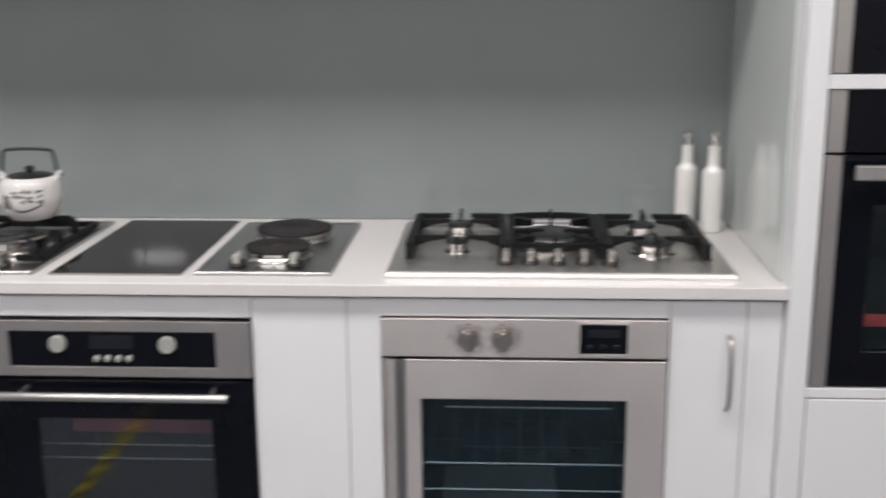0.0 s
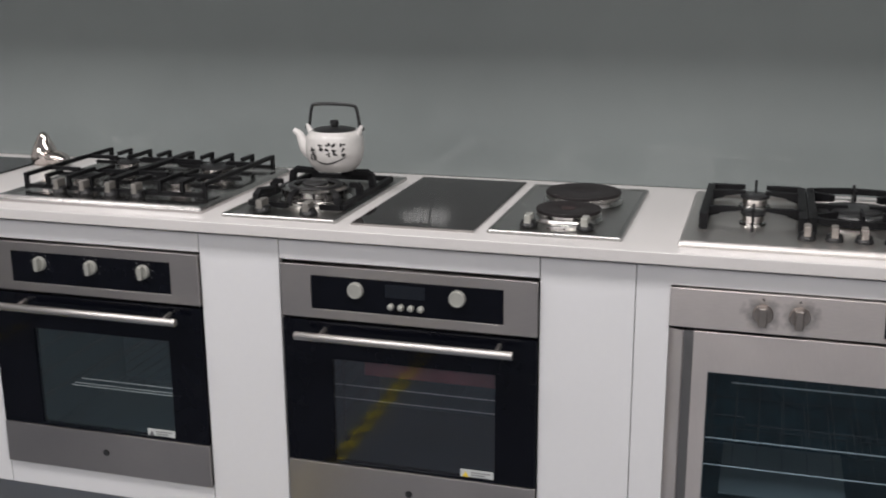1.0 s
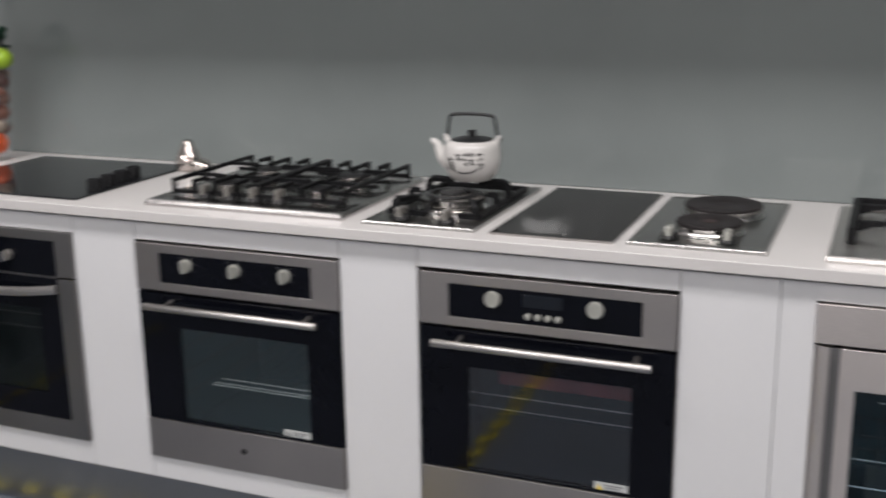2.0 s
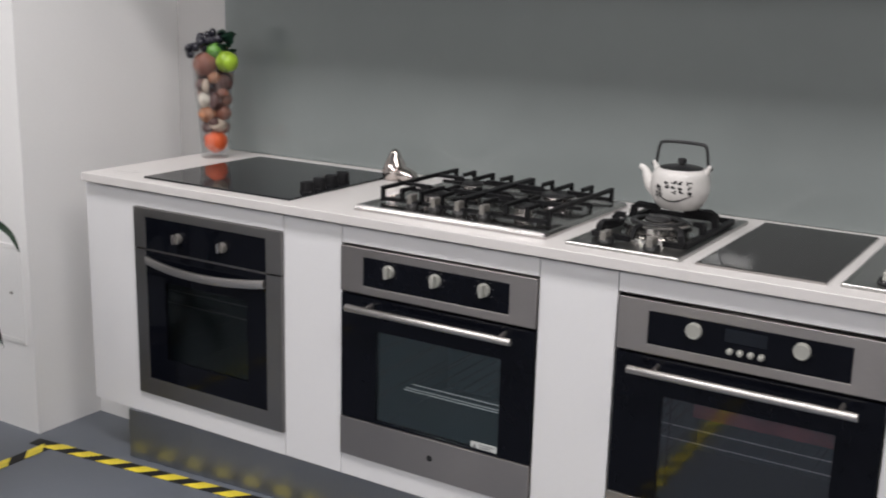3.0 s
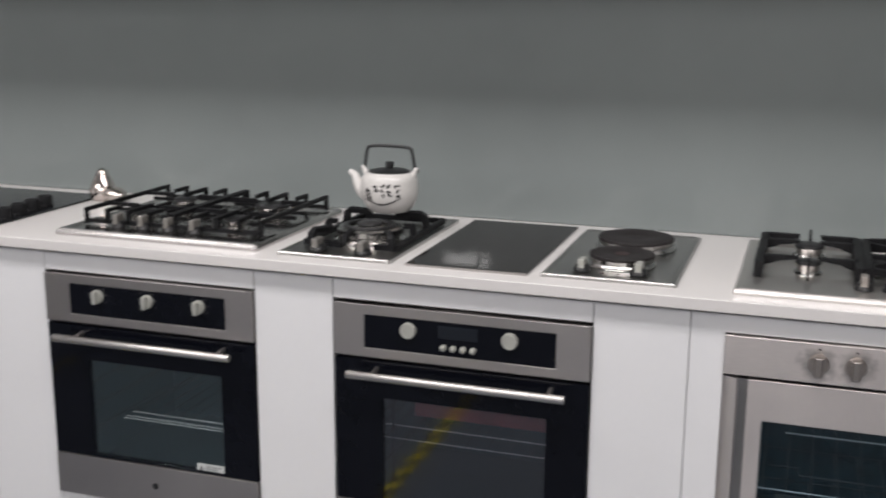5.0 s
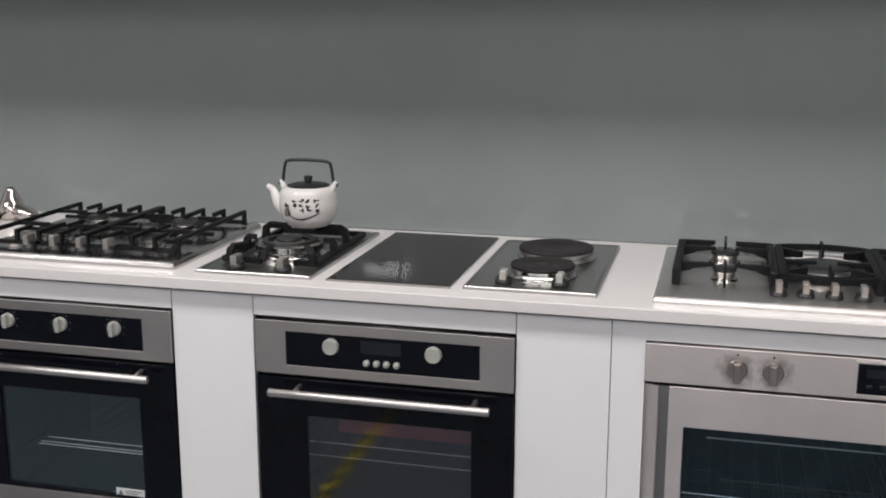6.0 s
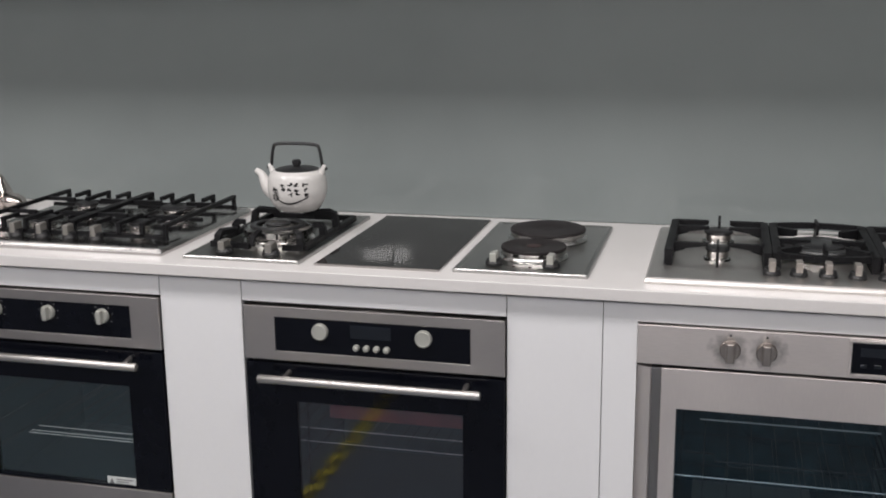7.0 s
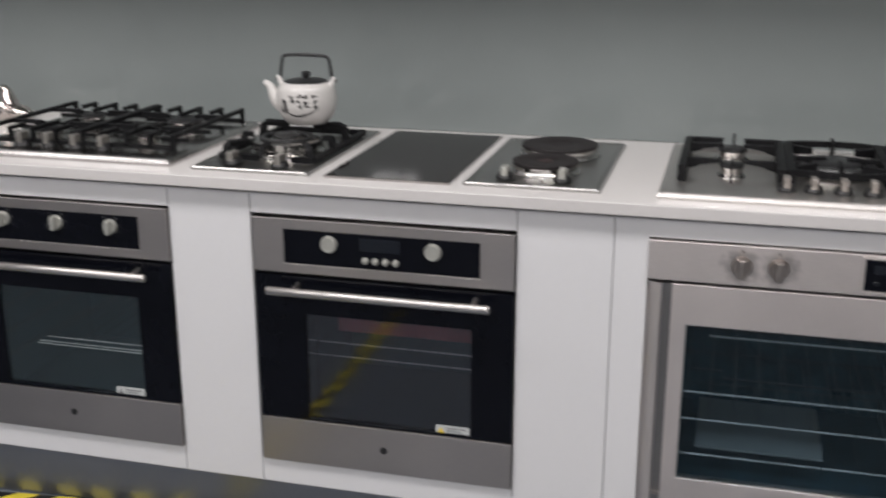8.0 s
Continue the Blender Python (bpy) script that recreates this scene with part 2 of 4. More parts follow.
def smudged_steel(points, near, far):
    """Bright brushed steel, dulled by handling round the given points of the object's own space."""
    m = surface("handled_brushed_steel", (0.69, 0.638, 0.612), 0.31, 1.0, vary=0.09, scale=3, grain=45, bump=0.03, stretch=(1, 8, 14), brushed=0.85)
    n, l = m.node_tree.nodes, m.node_tree.links
    p = n["Principled BSDF"]
    old = p.inputs["Base Color"].links[0].from_socket
    co = n.new("ShaderNodeTexCoord")
    nz = n.new("ShaderNodeTexNoise")
    nz.inputs["Scale"].default_value, nz.inputs["Detail"].default_value = 70, 4
    l.new(co.outputs["Object"], nz.inputs["Vector"])
    last = None
    for q in points:
        d = n.new("ShaderNodeVectorMath")
        d.operation = "DISTANCE"
        d.inputs[1].default_value = q
        l.new(co.outputs["Object"], d.inputs[0])
        if last is None:
            last = d.outputs["Value"]
        else:
            mn = n.new("ShaderNodeMath")
            mn.operation = "MINIMUM"
            l.new(last, mn.inputs[0])
            l.new(d.outputs["Value"], mn.inputs[1])
            last = mn.outputs[0]
    ad = n.new("ShaderNodeMath")
    ad.operation = "MULTIPLY_ADD"
    ad.inputs[1].default_value = 0.05
    l.new(nz.outputs["Fac"], ad.inputs[0])
    l.new(last, ad.inputs[2])
    mr = n.new("ShaderNodeMapRange")
    mr.inputs["From Min"].default_value, mr.inputs["From Max"].default_value = near + 0.025, far + 0.025
    mr.inputs["To Min"].default_value, mr.inputs["To Max"].default_value = 0.5, 1.0
    l.new(ad.outputs[0], mr.inputs["Value"])
    mx = n.new("ShaderNodeMix")
    mx.data_type, mx.blend_type = "RGBA", "MULTIPLY"
    mx.inputs["Factor"].default_value = 1.0
    l.new(old, mx.inputs["A"])
    l.new(mr.outputs["Result"], mx.inputs["B"])
    l.new(mx.outputs["Result"], p.inputs["Base Color"])
    return m


M["steel_used"] = smudged_steel(((0.183, -0.006, 0.556), (0.253, -0.006, 0.556)), 0.016, 0.042)


# ---- mesh helpers ----
def part(name, bm, material, parent=None, label="", smooth=False):
    """Links a bmesh as one mesh object, under a thing or a part."""
    me = bpy.data.meshes.new(name)
    bm.normal_update()
    bm.to_mesh(me)
    bm.free()
    me.materials.append(M[material])
    if smooth:
        for f in me.polygons:
            f.use_smooth = True
        me.set_sharp_from_angle(angle=radians(38))
    ob = new(name, me)
    if parent is not None:
        ob.parent = parent
    if label:
        ob["label"] = label
    return ob


def thing(name, at, label, category, group="", kind=""):
    return tagged_at(new(name), at, label, category, group, kind)


def tagged_at(ob, at, label, category, group="", kind=""):
    ob.location = at
    return tagged(ob, label, category, group, kind)


def box(x0, x1, y0, y1, z0, z1, bevel=0.0, bm=None, seg=2):
    own = bmesh.new()
    bmesh.ops.create_cube(own, size=1.0, matrix=Matrix.LocRotScale(((x0 + x1) / 2, (y0 + y1) / 2, (z0 + z1) / 2), None, (x1 - x0, y1 - y0, z1 - z0)))
    if bevel:
        bmesh.ops.bevel(own, geom=own.edges[:], offset=bevel, segments=seg, profile=0.5, affect="EDGES")
    return merge(bm, own)


def merge(bm, own):
    if bm is None:
        return own
    me = bpy.data.meshes.new("tmp")
    own.to_mesh(me)
    own.free()
    bm.from_mesh(me)
    bpy.data.meshes.remove(me)
    return bm


def ring_frame(x0, x1, z0, z1, a0, a1, c0, c1, y0, y1, bevel=0.0, bm=None):
    """A plate in the xz plane from y0 to y1, with the opening a0..a1, c0..c1 cut through."""
    own = bmesh.new()
    outer = [(x0, z0), (x1, z0), (x1, z1), (x0, z1)]
    inner = [(a0, c0), (a1, c0), (a1, c1), (a0, c1)]
    v = {}
    for k, y in (("f", y0), ("b", y1)):
        for nm, ps in (("o", outer), ("i", inner)):
            v[k + nm] = [own.verts.new((x, y, z)) for x, z in ps]
    for i in range(4):
        j = (i + 1) % 4
        own.faces.new((v["fo"][i], v["fo"][j], v["fi"][j], v["fi"][i]))
        own.faces.new((v["bo"][j], v["bo"][i], v["bi"][i], v["bi"][j]))
        own.faces.new((v["fo"][j], v["fo"][i], v["bo"][i], v["bo"][j]))
        own.faces.new((v["fi"][i], v["fi"][j], v["bi"][j], v["bi"][i]))
    bmesh.ops.recalc_face_normals(own, faces=own.faces[:])
    if bevel:
        es = [e for e in own.edges if all(abs(q.co.y - y0) < 1e-6 for q in e.verts) and len({round(q.normal.x, 3) for f in e.link_faces for q in f.verts}) and any(abs(f.normal.y) < 0.5 for f in e.link_faces)]
        bmesh.ops.bevel(own, geom=es, offset=bevel, segments=2, profile=0.5, affect="EDGES")
    return merge(bm, own)


def lathe(profile, seg=32, at=(0, 0, 0), axis="z", bm=None):
    """Turns (radius, height) points round an axis; the ends are closed."""
    own = bmesh.new()
    turn = {"z": Matrix.Identity(4), "-y": pose(0, 0, 0, 90), "x": pose(0, 0, 0, 0, 90)}[axis]
    rings = []
    for r, h in profile:
        rings.append([own.verts.new(Vector(at) + turn @ Vector((r * math.cos(a), r * math.sin(a), h))) for a in (2 * math.pi * i / seg for i in range(seg))])
    for a, b in zip(rings, rings[1:]):
        for i in range(seg):
            own.faces.new((a[i], a[(i + 1) % seg], b[(i + 1) % seg], b[i]))
    own.faces.new(rings[0][::-1])
    own.faces.new(rings[-1])
    return merge(bm, own)


def tube(points, radius, seg=10, bm=None, square=False):
    """A bar along points; radius may be one number or one for each point."""
    own = bmesh.new()
    ps = [Vector(p) for p in points]
    rs = radius if isinstance(radius, (list, tuple)) else [radius] * len(ps)
    seg = 4 if square else seg
    rings, up = [], None
    for i, p in enumerate(ps):
        d = (ps[min(i + 1, len(ps) - 1)] - ps[max(i - 1, 0)]).normalized()
        if up is None:
            up = Vector((0, 0, 1)) if abs(d.z) < 0.9 else Vector((1, 0, 0))
        side = d.cross(up)
        if side.length < 0.05:
            side = d.orthogonal()
        side.normalize()
        up = side.cross(d).normalized()
        off = math.pi / 4 if square else 0
        k = 1.414 if square else 1
        rings.append([own.verts.new(p + k * rs[i] * (math.cos(a + off) * side + math.sin(a + off) * up)) for a in (2 * math.pi * j / seg for j in range(seg))])
    for a, b in zip(rings, rings[1:]):
        for i in range(seg):
            own.faces.new((a[i], a[(i + 1) % seg], b[(i + 1) % seg], b[i]))
    own.faces.new(rings[0][::-1])
    own.faces.new(rings[-1])
    bmesh.ops.recalc_face_normals(own, faces=own.faces[:])
    return merge(bm, own)


def ball(r, at, squash=(1, 1, 1), bm=None, bumpy=0.0, seed=0, u=20, v=14):
    own = bmesh.new()
    bmesh.ops.create_uvsphere(own, u_segments=u, v_segments=v, radius=1)
    for q in own.verts:
        k = 1 + bumpy * noise.noise(q.co * 1.7 + Vector((seed * 3.1, seed, 0)))
        q.co = Vector((q.co.x * r * squash[0] * k, q.co.y * r * squash[1] * k, q.co.z * r * squash[2] * k)) + Vector(at)
    return merge(bm, own)


def bent(points, n=6):
    """A smooth line through the points (Catmull-Rom)."""
    ps = [Vector(p) for p in points]
    out = []
    for i in range(len(ps) - 1):
        a, b, c, d = ps[max(i - 1, 0)], ps[i], ps[i + 1], ps[min(i + 2, len(ps) - 1)]
        for k in range(n):
            t = k / n
            out.append(0.5 * ((2 * b) + (c - a) * t + (2 * a - 5 * b + 4 * c - d) * t * t + (3 * b - a - 3 * c + d) * t ** 3))
    out.append(ps[-1])
    return out


# ---- the room ----
def structure(name, bm, material, label, category):
    return tagged(part(name, bm, material), label, category, "", "structure")


structure("floor", box(-5, 5, -6, 0.85, -0.1, 0), "floor", "blue-grey painted concrete showroom floor", "floor")
structure("ceiling", box(-5, 5, -6, 0.85, CEIL, CEIL + 0.1), "ceil", "plain off-white showroom ceiling", "ceiling")
structure("wall_back", box(-2.0, 5, 0.637, 0.85, 0, CEIL), "wall", "white painted wall behind the worktop", "wall")
structure("wall_left", box(-5, -2.0, -0.06, 0.85, 0, CEIL), "wall", "white painted wall block beside the bench", "wall")
structure("wall_far_left", box(-5.2, -5, -6, 0.85, 0, CEIL), "room", "plain grey showroom side wall", "wall")
structure("wall_far_right", box(5, 5.2, -6, 0.85, 0, CEIL), "room", "plain grey showroom side wall", "wall")
structure("wall_behind", box(-5.2, 5.2, -6.2, -6, 0, CEIL), "room", "plain grey wall across the showroom", "wall")
structure("bulkhead", box(-1.775, 1.683, 0.245, 0.6245, 1.62, CEIL - 0.001), "wall", "white boxed bulkhead above the splashback", "bulkhead")
structure("splashback", box(-1.77, 1.684, 0.625, 0.6365, 0.9031, 1.99, 0.0015), "splash", "glossy grey back-painted glass splashback", "splashback")
# thin sheet in front of the white wall, greyer than it
structure("wall_strip", box(-1.9995, -1.771, 0.629, 0.6365, 0.0, CEIL - 0.001), "strip", "thin pale grey strip on the wall beside the splashback", "wall")
structure("plinth_wall", box(-1.998, -1.62, 0.2, 0.6, 0.0, 0.162), "wall", "white plaster return under the bench end", "wall")

# housing for the added lamp on the far wall
lb = thing("reflection_light_box", (-1.92, -6.0, 2.66), "unseen light box added for the reflection in the induction hob", "wall light")
part("housing", box(-0.25, 0.25, 0.0005, 0.06, -0.1, 0.1, 0.004), "diffuser", lb)

# access panel in the left wall
hatch = thing("access_panel", (-2.23, -0.06, 0.475), "white painted access hatch with a small lock, set in the wall", "access panel")
part("panel_frame", ring_frame(-0.2, 0.2, -0.17, 0.165, -0.185, 0.185, -0.155, 0.15, -0.0042, -0.0005, 0.0015), "wall", hatch)
part("hatch_door", box(-0.1835, 0.1835, -0.0035, -0.001, -0.153, 0.148, 0.002), "wall", hatch)
part("lock", lathe([(0.0055, 0.003), (0.0055, 0.006), (0.004, 0.007)], 14, (0.14, 0, 0.0), "-y"), "knob_grey", hatch, "small dark lock")

# lamp housings on the ceiling
for lx, ly, lsx, lsy, lp in LAMPS:
    lamp = thing("ceiling_light", (lx, ly, CEIL), "white ceiling light trough", "ceiling light", "showroom ceiling lights")
    part("housing", box(-lsx / 2 - 0.03, lsx / 2 + 0.03, -lsy / 2 - 0.03, lsy / 2 + 0.03, -0.06, -0.001, 0.004), "diffuser", lamp)

# ---- base cabinets ----
FY, FT = 0.003, 0.018          # front plane of the cabinet panels, their thickness
P_TOP, P_BOT = 0.868, 0.163    # top and underside of the cabinet fronts
W_TOP = 0.903                  # worktop surface
G = 0.0009                     # half of a gap between fronts


def oven_cabinet(x0, x1, o0, o1, oz0, oz1):
    """A white cabinet with an opening o0..o1, oz0..oz1 for an oven."""
    c = thing("oven_cabinet", (x0, FY, P_BOT), "white laminate base cabinet framing a built-in oven", "cabinet", "base cabinets")
    w = x1 - x0
    a, b, z0, z1, h = o0 - x0, o1 - x0, oz0 - P_BOT, oz1 - P_BOT, P_TOP - P_BOT
    if a > 0.01:
        part("face_frame", ring_frame(G, w - G, 0, h, a, min(b, w - 0.002), z0, z1, 0, FT), "panel", c)
    else:
        part("top_rail", box(G, w - G, 0, FT, z1, h, 0.0012), "panel", c)
        part("bottom_rail", box(G, w - G, 0, FT, 0, z0, 0.0012), "panel", c)
    part("side_panel", box(0.014, 0.018, FT + 0.001, 0.56, 0, h - 0.001), "panel", c)
    part("side_panel", box(w - 0.004, w - 0.001, FT + 0.001, 0.56, 0, h - 0.001), "panel", c)
    part("base_panel", box(0.019, w - 0.005, FT + 0.001, 0.56, 0.001, 0.016), "panel", c)
    return c


oven_cabinet(-1.784, -0.99, -1.571, -0.991, 0.232, 0.823)
oven_cabinet(-0.791, -0.205, -0.79, -0.206, 0.226, 0.823)
oven_cabinet(-0.004, 0.597, -0.003, 0.596, 0.224, 0.823)
oven_cabinet(0.798, 1.464, 0.868, 1.4635, 0.226, 0.831)
for fx0, fx1 in ((-0.99, -0.791), (-0.205, -0.004), (0.597, 0.798), (1.62, 1.693)):
    ob = part("filler_panel", box(fx0 + G, fx1 - G, FY, FY + FT, P_BOT, P_TOP, 0.0012), "panel")
    tagged(ob, "white laminate filler panel between oven cabinets", "panel", "base cabinets")
slim = thing("slim_cabinet", (1.464, FY, P_BOT), "narrow white pull-out cabinet with a bowed steel handle", "cabinet", "base cabinets")
slim_door = part("door", box(G, 0.156 - G, 0, FT, 0, P_TOP - P_BOT, 0.0012), "panel", slim)
hp = bent([(0.122, -0.001, 0.472), (0.122, -0.024, 0.49), (0.122, -0.032, 0.55), (0.122, -0.024, 0.615), (0.122, -0.001, 0.632)], 5)
part("handle", tube(hp, 0.0052, 10), "bar", slim_door, "bowed satin steel handle", True)
part("side_panel", box(0.002, 0.006, FT + 0.001, 0.56, 0, P_TOP - P_BOT), "panel", slim)

# worktop and kickboard
top = part("worktop", box(-1.775, 1.694, -0.021, 0.6249, P_TOP + 0.009, W_TOP, 0.002), "worktop")
tagged(top, "long white stone worktop with a square edge", "worktop")
kick = part("kickboard", box(0, 3.27, 0.0, 0.012, 0.001, P_BOT - 0.001, 0.001), "kick")
kick.matrix_world = pose(-1.622, -0.009, 0, 0, 0, 3.95)
tagged(kick, "brushed steel kickboard under the white cabinets", "kickboard")


# ---- built-in ovens ----
def dial(r, depth, x, z, parent, style):
    """A turning knob standing out of a front."""
    if style == "bar":
        k = part("knob", lathe([(r, 0.0), (r, depth * 0.35), (r * 0.93, depth * 0.45), (r * 0.9, depth * 0.5)], 28, (x, 0, z), "-y"), "knob", parent, "", True)
        part("grip", box(x - r * 0.34, x + r * 0.34, -depth, -depth * 0.4, z - r * 0.95, z + r * 0.95, 0.003), "knob", k)
    elif style == "steel":
        k = part("knob", lathe([(r, 0.0), (r, depth * 0.3), (r * 0.9, depth * 0.4)], 28, (x, 0, z), "-y"), "knob_steel", parent, "worn steel knob", True)
        part("grip", box(x - r * 0.4, x + r * 0.4, -depth, -depth * 0.3, z - r * 1.05, z + r * 0.95, 0.003), "knob_steel", k)
    else:
        k = part("knob", lathe([(r, 0.0), (r, depth * 0.7), (r * 0.93, depth * 0.95), (r * 0.8, depth), (r * 0.76, depth * 0.93)], 32, (x, 0, z), "-y"), "knob", parent, "", True)
    return k


def rack(z, x0, x1, y0, y1, parent, bars=9):
    """A wire shelf: bright front rod; back rod and thin cross wires coloured as in shade."""
    front = part("oven_rack", tube([(x0, y0, z), (x1, y0, z)], 0.0012, 6), "wire", parent, "chromed wire rack")
    bm = tube([(x0, y1, z), (x1, y1, z)], 0.0016, 6)
    tube([(x0, y0, z), (x0, y1, z)], 0.0016, 6, bm)
    tube([(x1, y0, z), (x1, y1, z)], 0.0016, 6, bm)
    for i in range(bars):
        x = x0 + (x1 - x0) * (i + 0.5) / bars
        tube([(x, y0, z + 0.002), (x, y1, z + 0.002)], 0.0008, 5, bm)
    part("rack_wires", bm, "wire_shade", front)
    return front


def cavity(x0, x1, z0, z1, parent, y0=0.03, y1=0.46, enamel="cavity"):
    bm = box(x0 - 0.004, x1 + 0.004, y1, y1 + 0.004, z0 - 0.004, z1 + 0.004)
    box(x0 - 0.004, x0, y0, y1, z0, z1, 0, bm)
    box(x1, x1 + 0.004, y0, y1, z0, z1, 0, bm)
    box(x0, x1, y0, y1, z0 - 0.004, z0, 0, bm)
    box(x0, x1, y0, y1, z1, z1 + 0.004, 0, bm)
    body = part("oven_cavity", bm, enamel, parent, "blue-grey enamelled oven cavity")
    for z in (0.25, 0.42, 0.6, 0.78):
        zz = z0 + (z1 - z0) * z
        for x in (x0 + 0.008, x1 - 0.008):
            part("shelf_runner", tube([(x, y0 + 0.03, zz), (x, y1 - 0.02, zz)], 0.0022, 6), "wire_shade", body)
    part("fan_cover", lathe([(0.085, 0.0), (0.085, 0.008), (0.075, 0.012)], 28, ((x0 + x1) / 2, y1 - 0.001, (z0 + z1) / 2), "-y"), enamel, body)
    return body


def badge(x, z, parent, y=0.0):
    part("badge", lathe([(0.0085, 0.0), (0.0085, 0.0016), (0.007, 0.002)], 20, (x, y, z), "-y"), "black_plastic", parent, "small round dark badge")


def sticker(x0, x1, z0, z1, parent, warn):
    s = part("sticker", box(x0, x1, -0.0012, -0.0002, z0, z1), "sticker", parent, "small white printed sticker")
    w, h = x1 - x0, z1 - z0
    for i, (a, b) in enumerate(((0.32, 0.9), (0.32, 0.75), (0.32, 0.85))):
        zz = z1 - h * (0.28 + 0.25 * i)
        part("print", box(x0 + a * w, x0 + b * w, -0.0016, -0.0012, zz - 0.0012, zz + 0.0012), "ink", s)
    bm = bmesh.new()
    vs = [bm.verts.new(p) for p in ((x0 + 0.06 * w, -0.0017, z0 + 0.2 * h), (x0 + 0.26 * w, -0.0017, z0 + 0.2 * h), (x0 + 0.16 * w, -0.0017, z0 + 0.82 * h))]
    bm.faces.new(vs)
    part("warning_mark", bm, "warn" if warn else "ink", s)


def bar_handle(x0, x1, z, parent, y=-0.045, r=0.0095):
    h = part("handle", lathe([(r * 0.85, x0), (r, x0 + 0.002), (r, x1 - 0.002), (r * 0.85, x1)], 20, (0, y, z), "x"), "bar", parent, "straight satin steel bar handle", True)
    for x in (x0 + 0.058, x1 - 0.038):
        part("post", tube([(x, y, z), (x, 0.0, z + 0.006)], 0.006, 12), "bar", h, "", True)


def glass_door_oven(at, three_knobs):
    """Steel and black glass oven; local x 0..0.593, z 0..0.59, front at y 0."""
    W, H = 0.593, 0.59
    o = thing("built_in_oven", at, "stainless and black glass built-in oven with %s" % ("three dials" if three_knobs else "two dials"), "oven", "built-in ovens")
    panel = part("control_panel", ring_frame(0, W, 0.466, H, 0.074, 0.518, 0.488, 0.566, -0.006, 0.02, 0.0015), "steel_h", o, "brushed steel control panel")
    part("control_glass", box(0.0745, 0.5175, -0.0045, 0.018, 0.4885, 0.5655), "black", panel, "black glass control strip")
    z = 0.539
    if three_knobs:
        for x in (0.158, 0.302, 0.446):
            dial(0.0175, 0.026, x, z, panel, "bar")
            for a in range(-120, 121, 40):
                if abs(a) > 20:
                    u, v = x + 0.026 * math.sin(radians(a)), z + 0.026 * math.cos(radians(a))
                    part("mark", box(u - 0.0012, u + 0.0012, -0.0052, -0.0046, v - 0.0012, v + 0.0012), "ink", panel)
    else:
        for x in (0.181, 0.416):
            dial(0.0188, 0.015, x, z, panel, "round")
        part("display", box(0.25, 0.342, -0.0056, -0.0046, 0.528, 0.558), "lcd", panel, "unlit clock display")
        for x in (0.264, 0.287, 0.310, 0.333):
            part("button", lathe([(0.0072, 0.0), (0.0072, 0.012), (0.006, 0.015), (0.003, 0.0165)], 16, (x, 0, 0.508), "-y"), "knob", panel, "small round button", True)
    door = part("door", ring_frame(0.001, W - 0.001, 0.111, 0.458, 0.118, 0.5, 0.118, 0.37, -0.004, 0.012, 0.0012), "black", o, "black glass door border")
    part("door_window", box(0.1175, 0.5005, 0.0, 0.004, 0.1175, 0.3705), "window" if three_knobs else "window_grey", door, "tinted door window")
    part("lower_panel", box(0.0, W, -0.006, 0.012, 0.0, 0.1095, 0.0012), "steel_h", door, "brushed steel lower door panel")
    bar_handle(0.046, 0.548, 0.434, door)
    badge(0.298, 0.057, door, -0.006)
    sticker(0.42, 0.497, 0.113, 0.136, door, not three_knobs)
    part("top_gap", box(0.01, W - 0.01, 0.012, 0.02, 0.4585, 0.4655), "black_plastic", o)
    # black box added behind the gap above the oven, to stand for its shade
    part("gap_filler", box(0.006, W - 0.006, 0.0205, 0.48, 0.47, H + 0.0045), "black_plastic", o, "black filler added to darken the gap above the oven")
    body = cavity(0.06, 0.533, 0.06, 0.43, o)
    if three_knobs:
        rack(0.205, 0.175, 0.527, 0.05, 0.44, body)
        rack(0.216, 0.19, 0.527, 0.07, 0.44, body)
        part("rack_edge", tube([(0.182, 0.052, 0.211), (0.527, 0.052, 0.211)], 0.0011, 6), "wire", body)
    else:
        rack(0.283, 0.066, 0.527, 0.06, 0.44, body)
        rack(0.25, 0.066, 0.527, 0.06, 0.44, body)
        ladder = tube([(0.124, 0.045, 0.13), (0.124, 0.045, 0.36)], 0.0016, 6)
        for k in range(12):
            zz = 0.14 + 0.0185 * k
            tube([(0.124, 0.045, zz), (0.131, 0.04, zz + 0.002)], 0.0017, 6, ladder)
        part("side_rail", ladder, "wire_shade", body, "chromed side ladder with the cavity's shade in its colour")
        # the red patch behind the glass, built as a thin card
        part("oven_card_strip", box(0.185, 0.508, 0.024, 0.0285, 0.327, 0.374, 0.002), "red", body, "red card strip behind the glass")
    return o


three_dial = glass_door_oven((-0.789, 0.0, 0.228), True)
three_dial.scale = (0.982, 1, 1)
glass_door_oven((0.002, 0.0, 0.226), False)


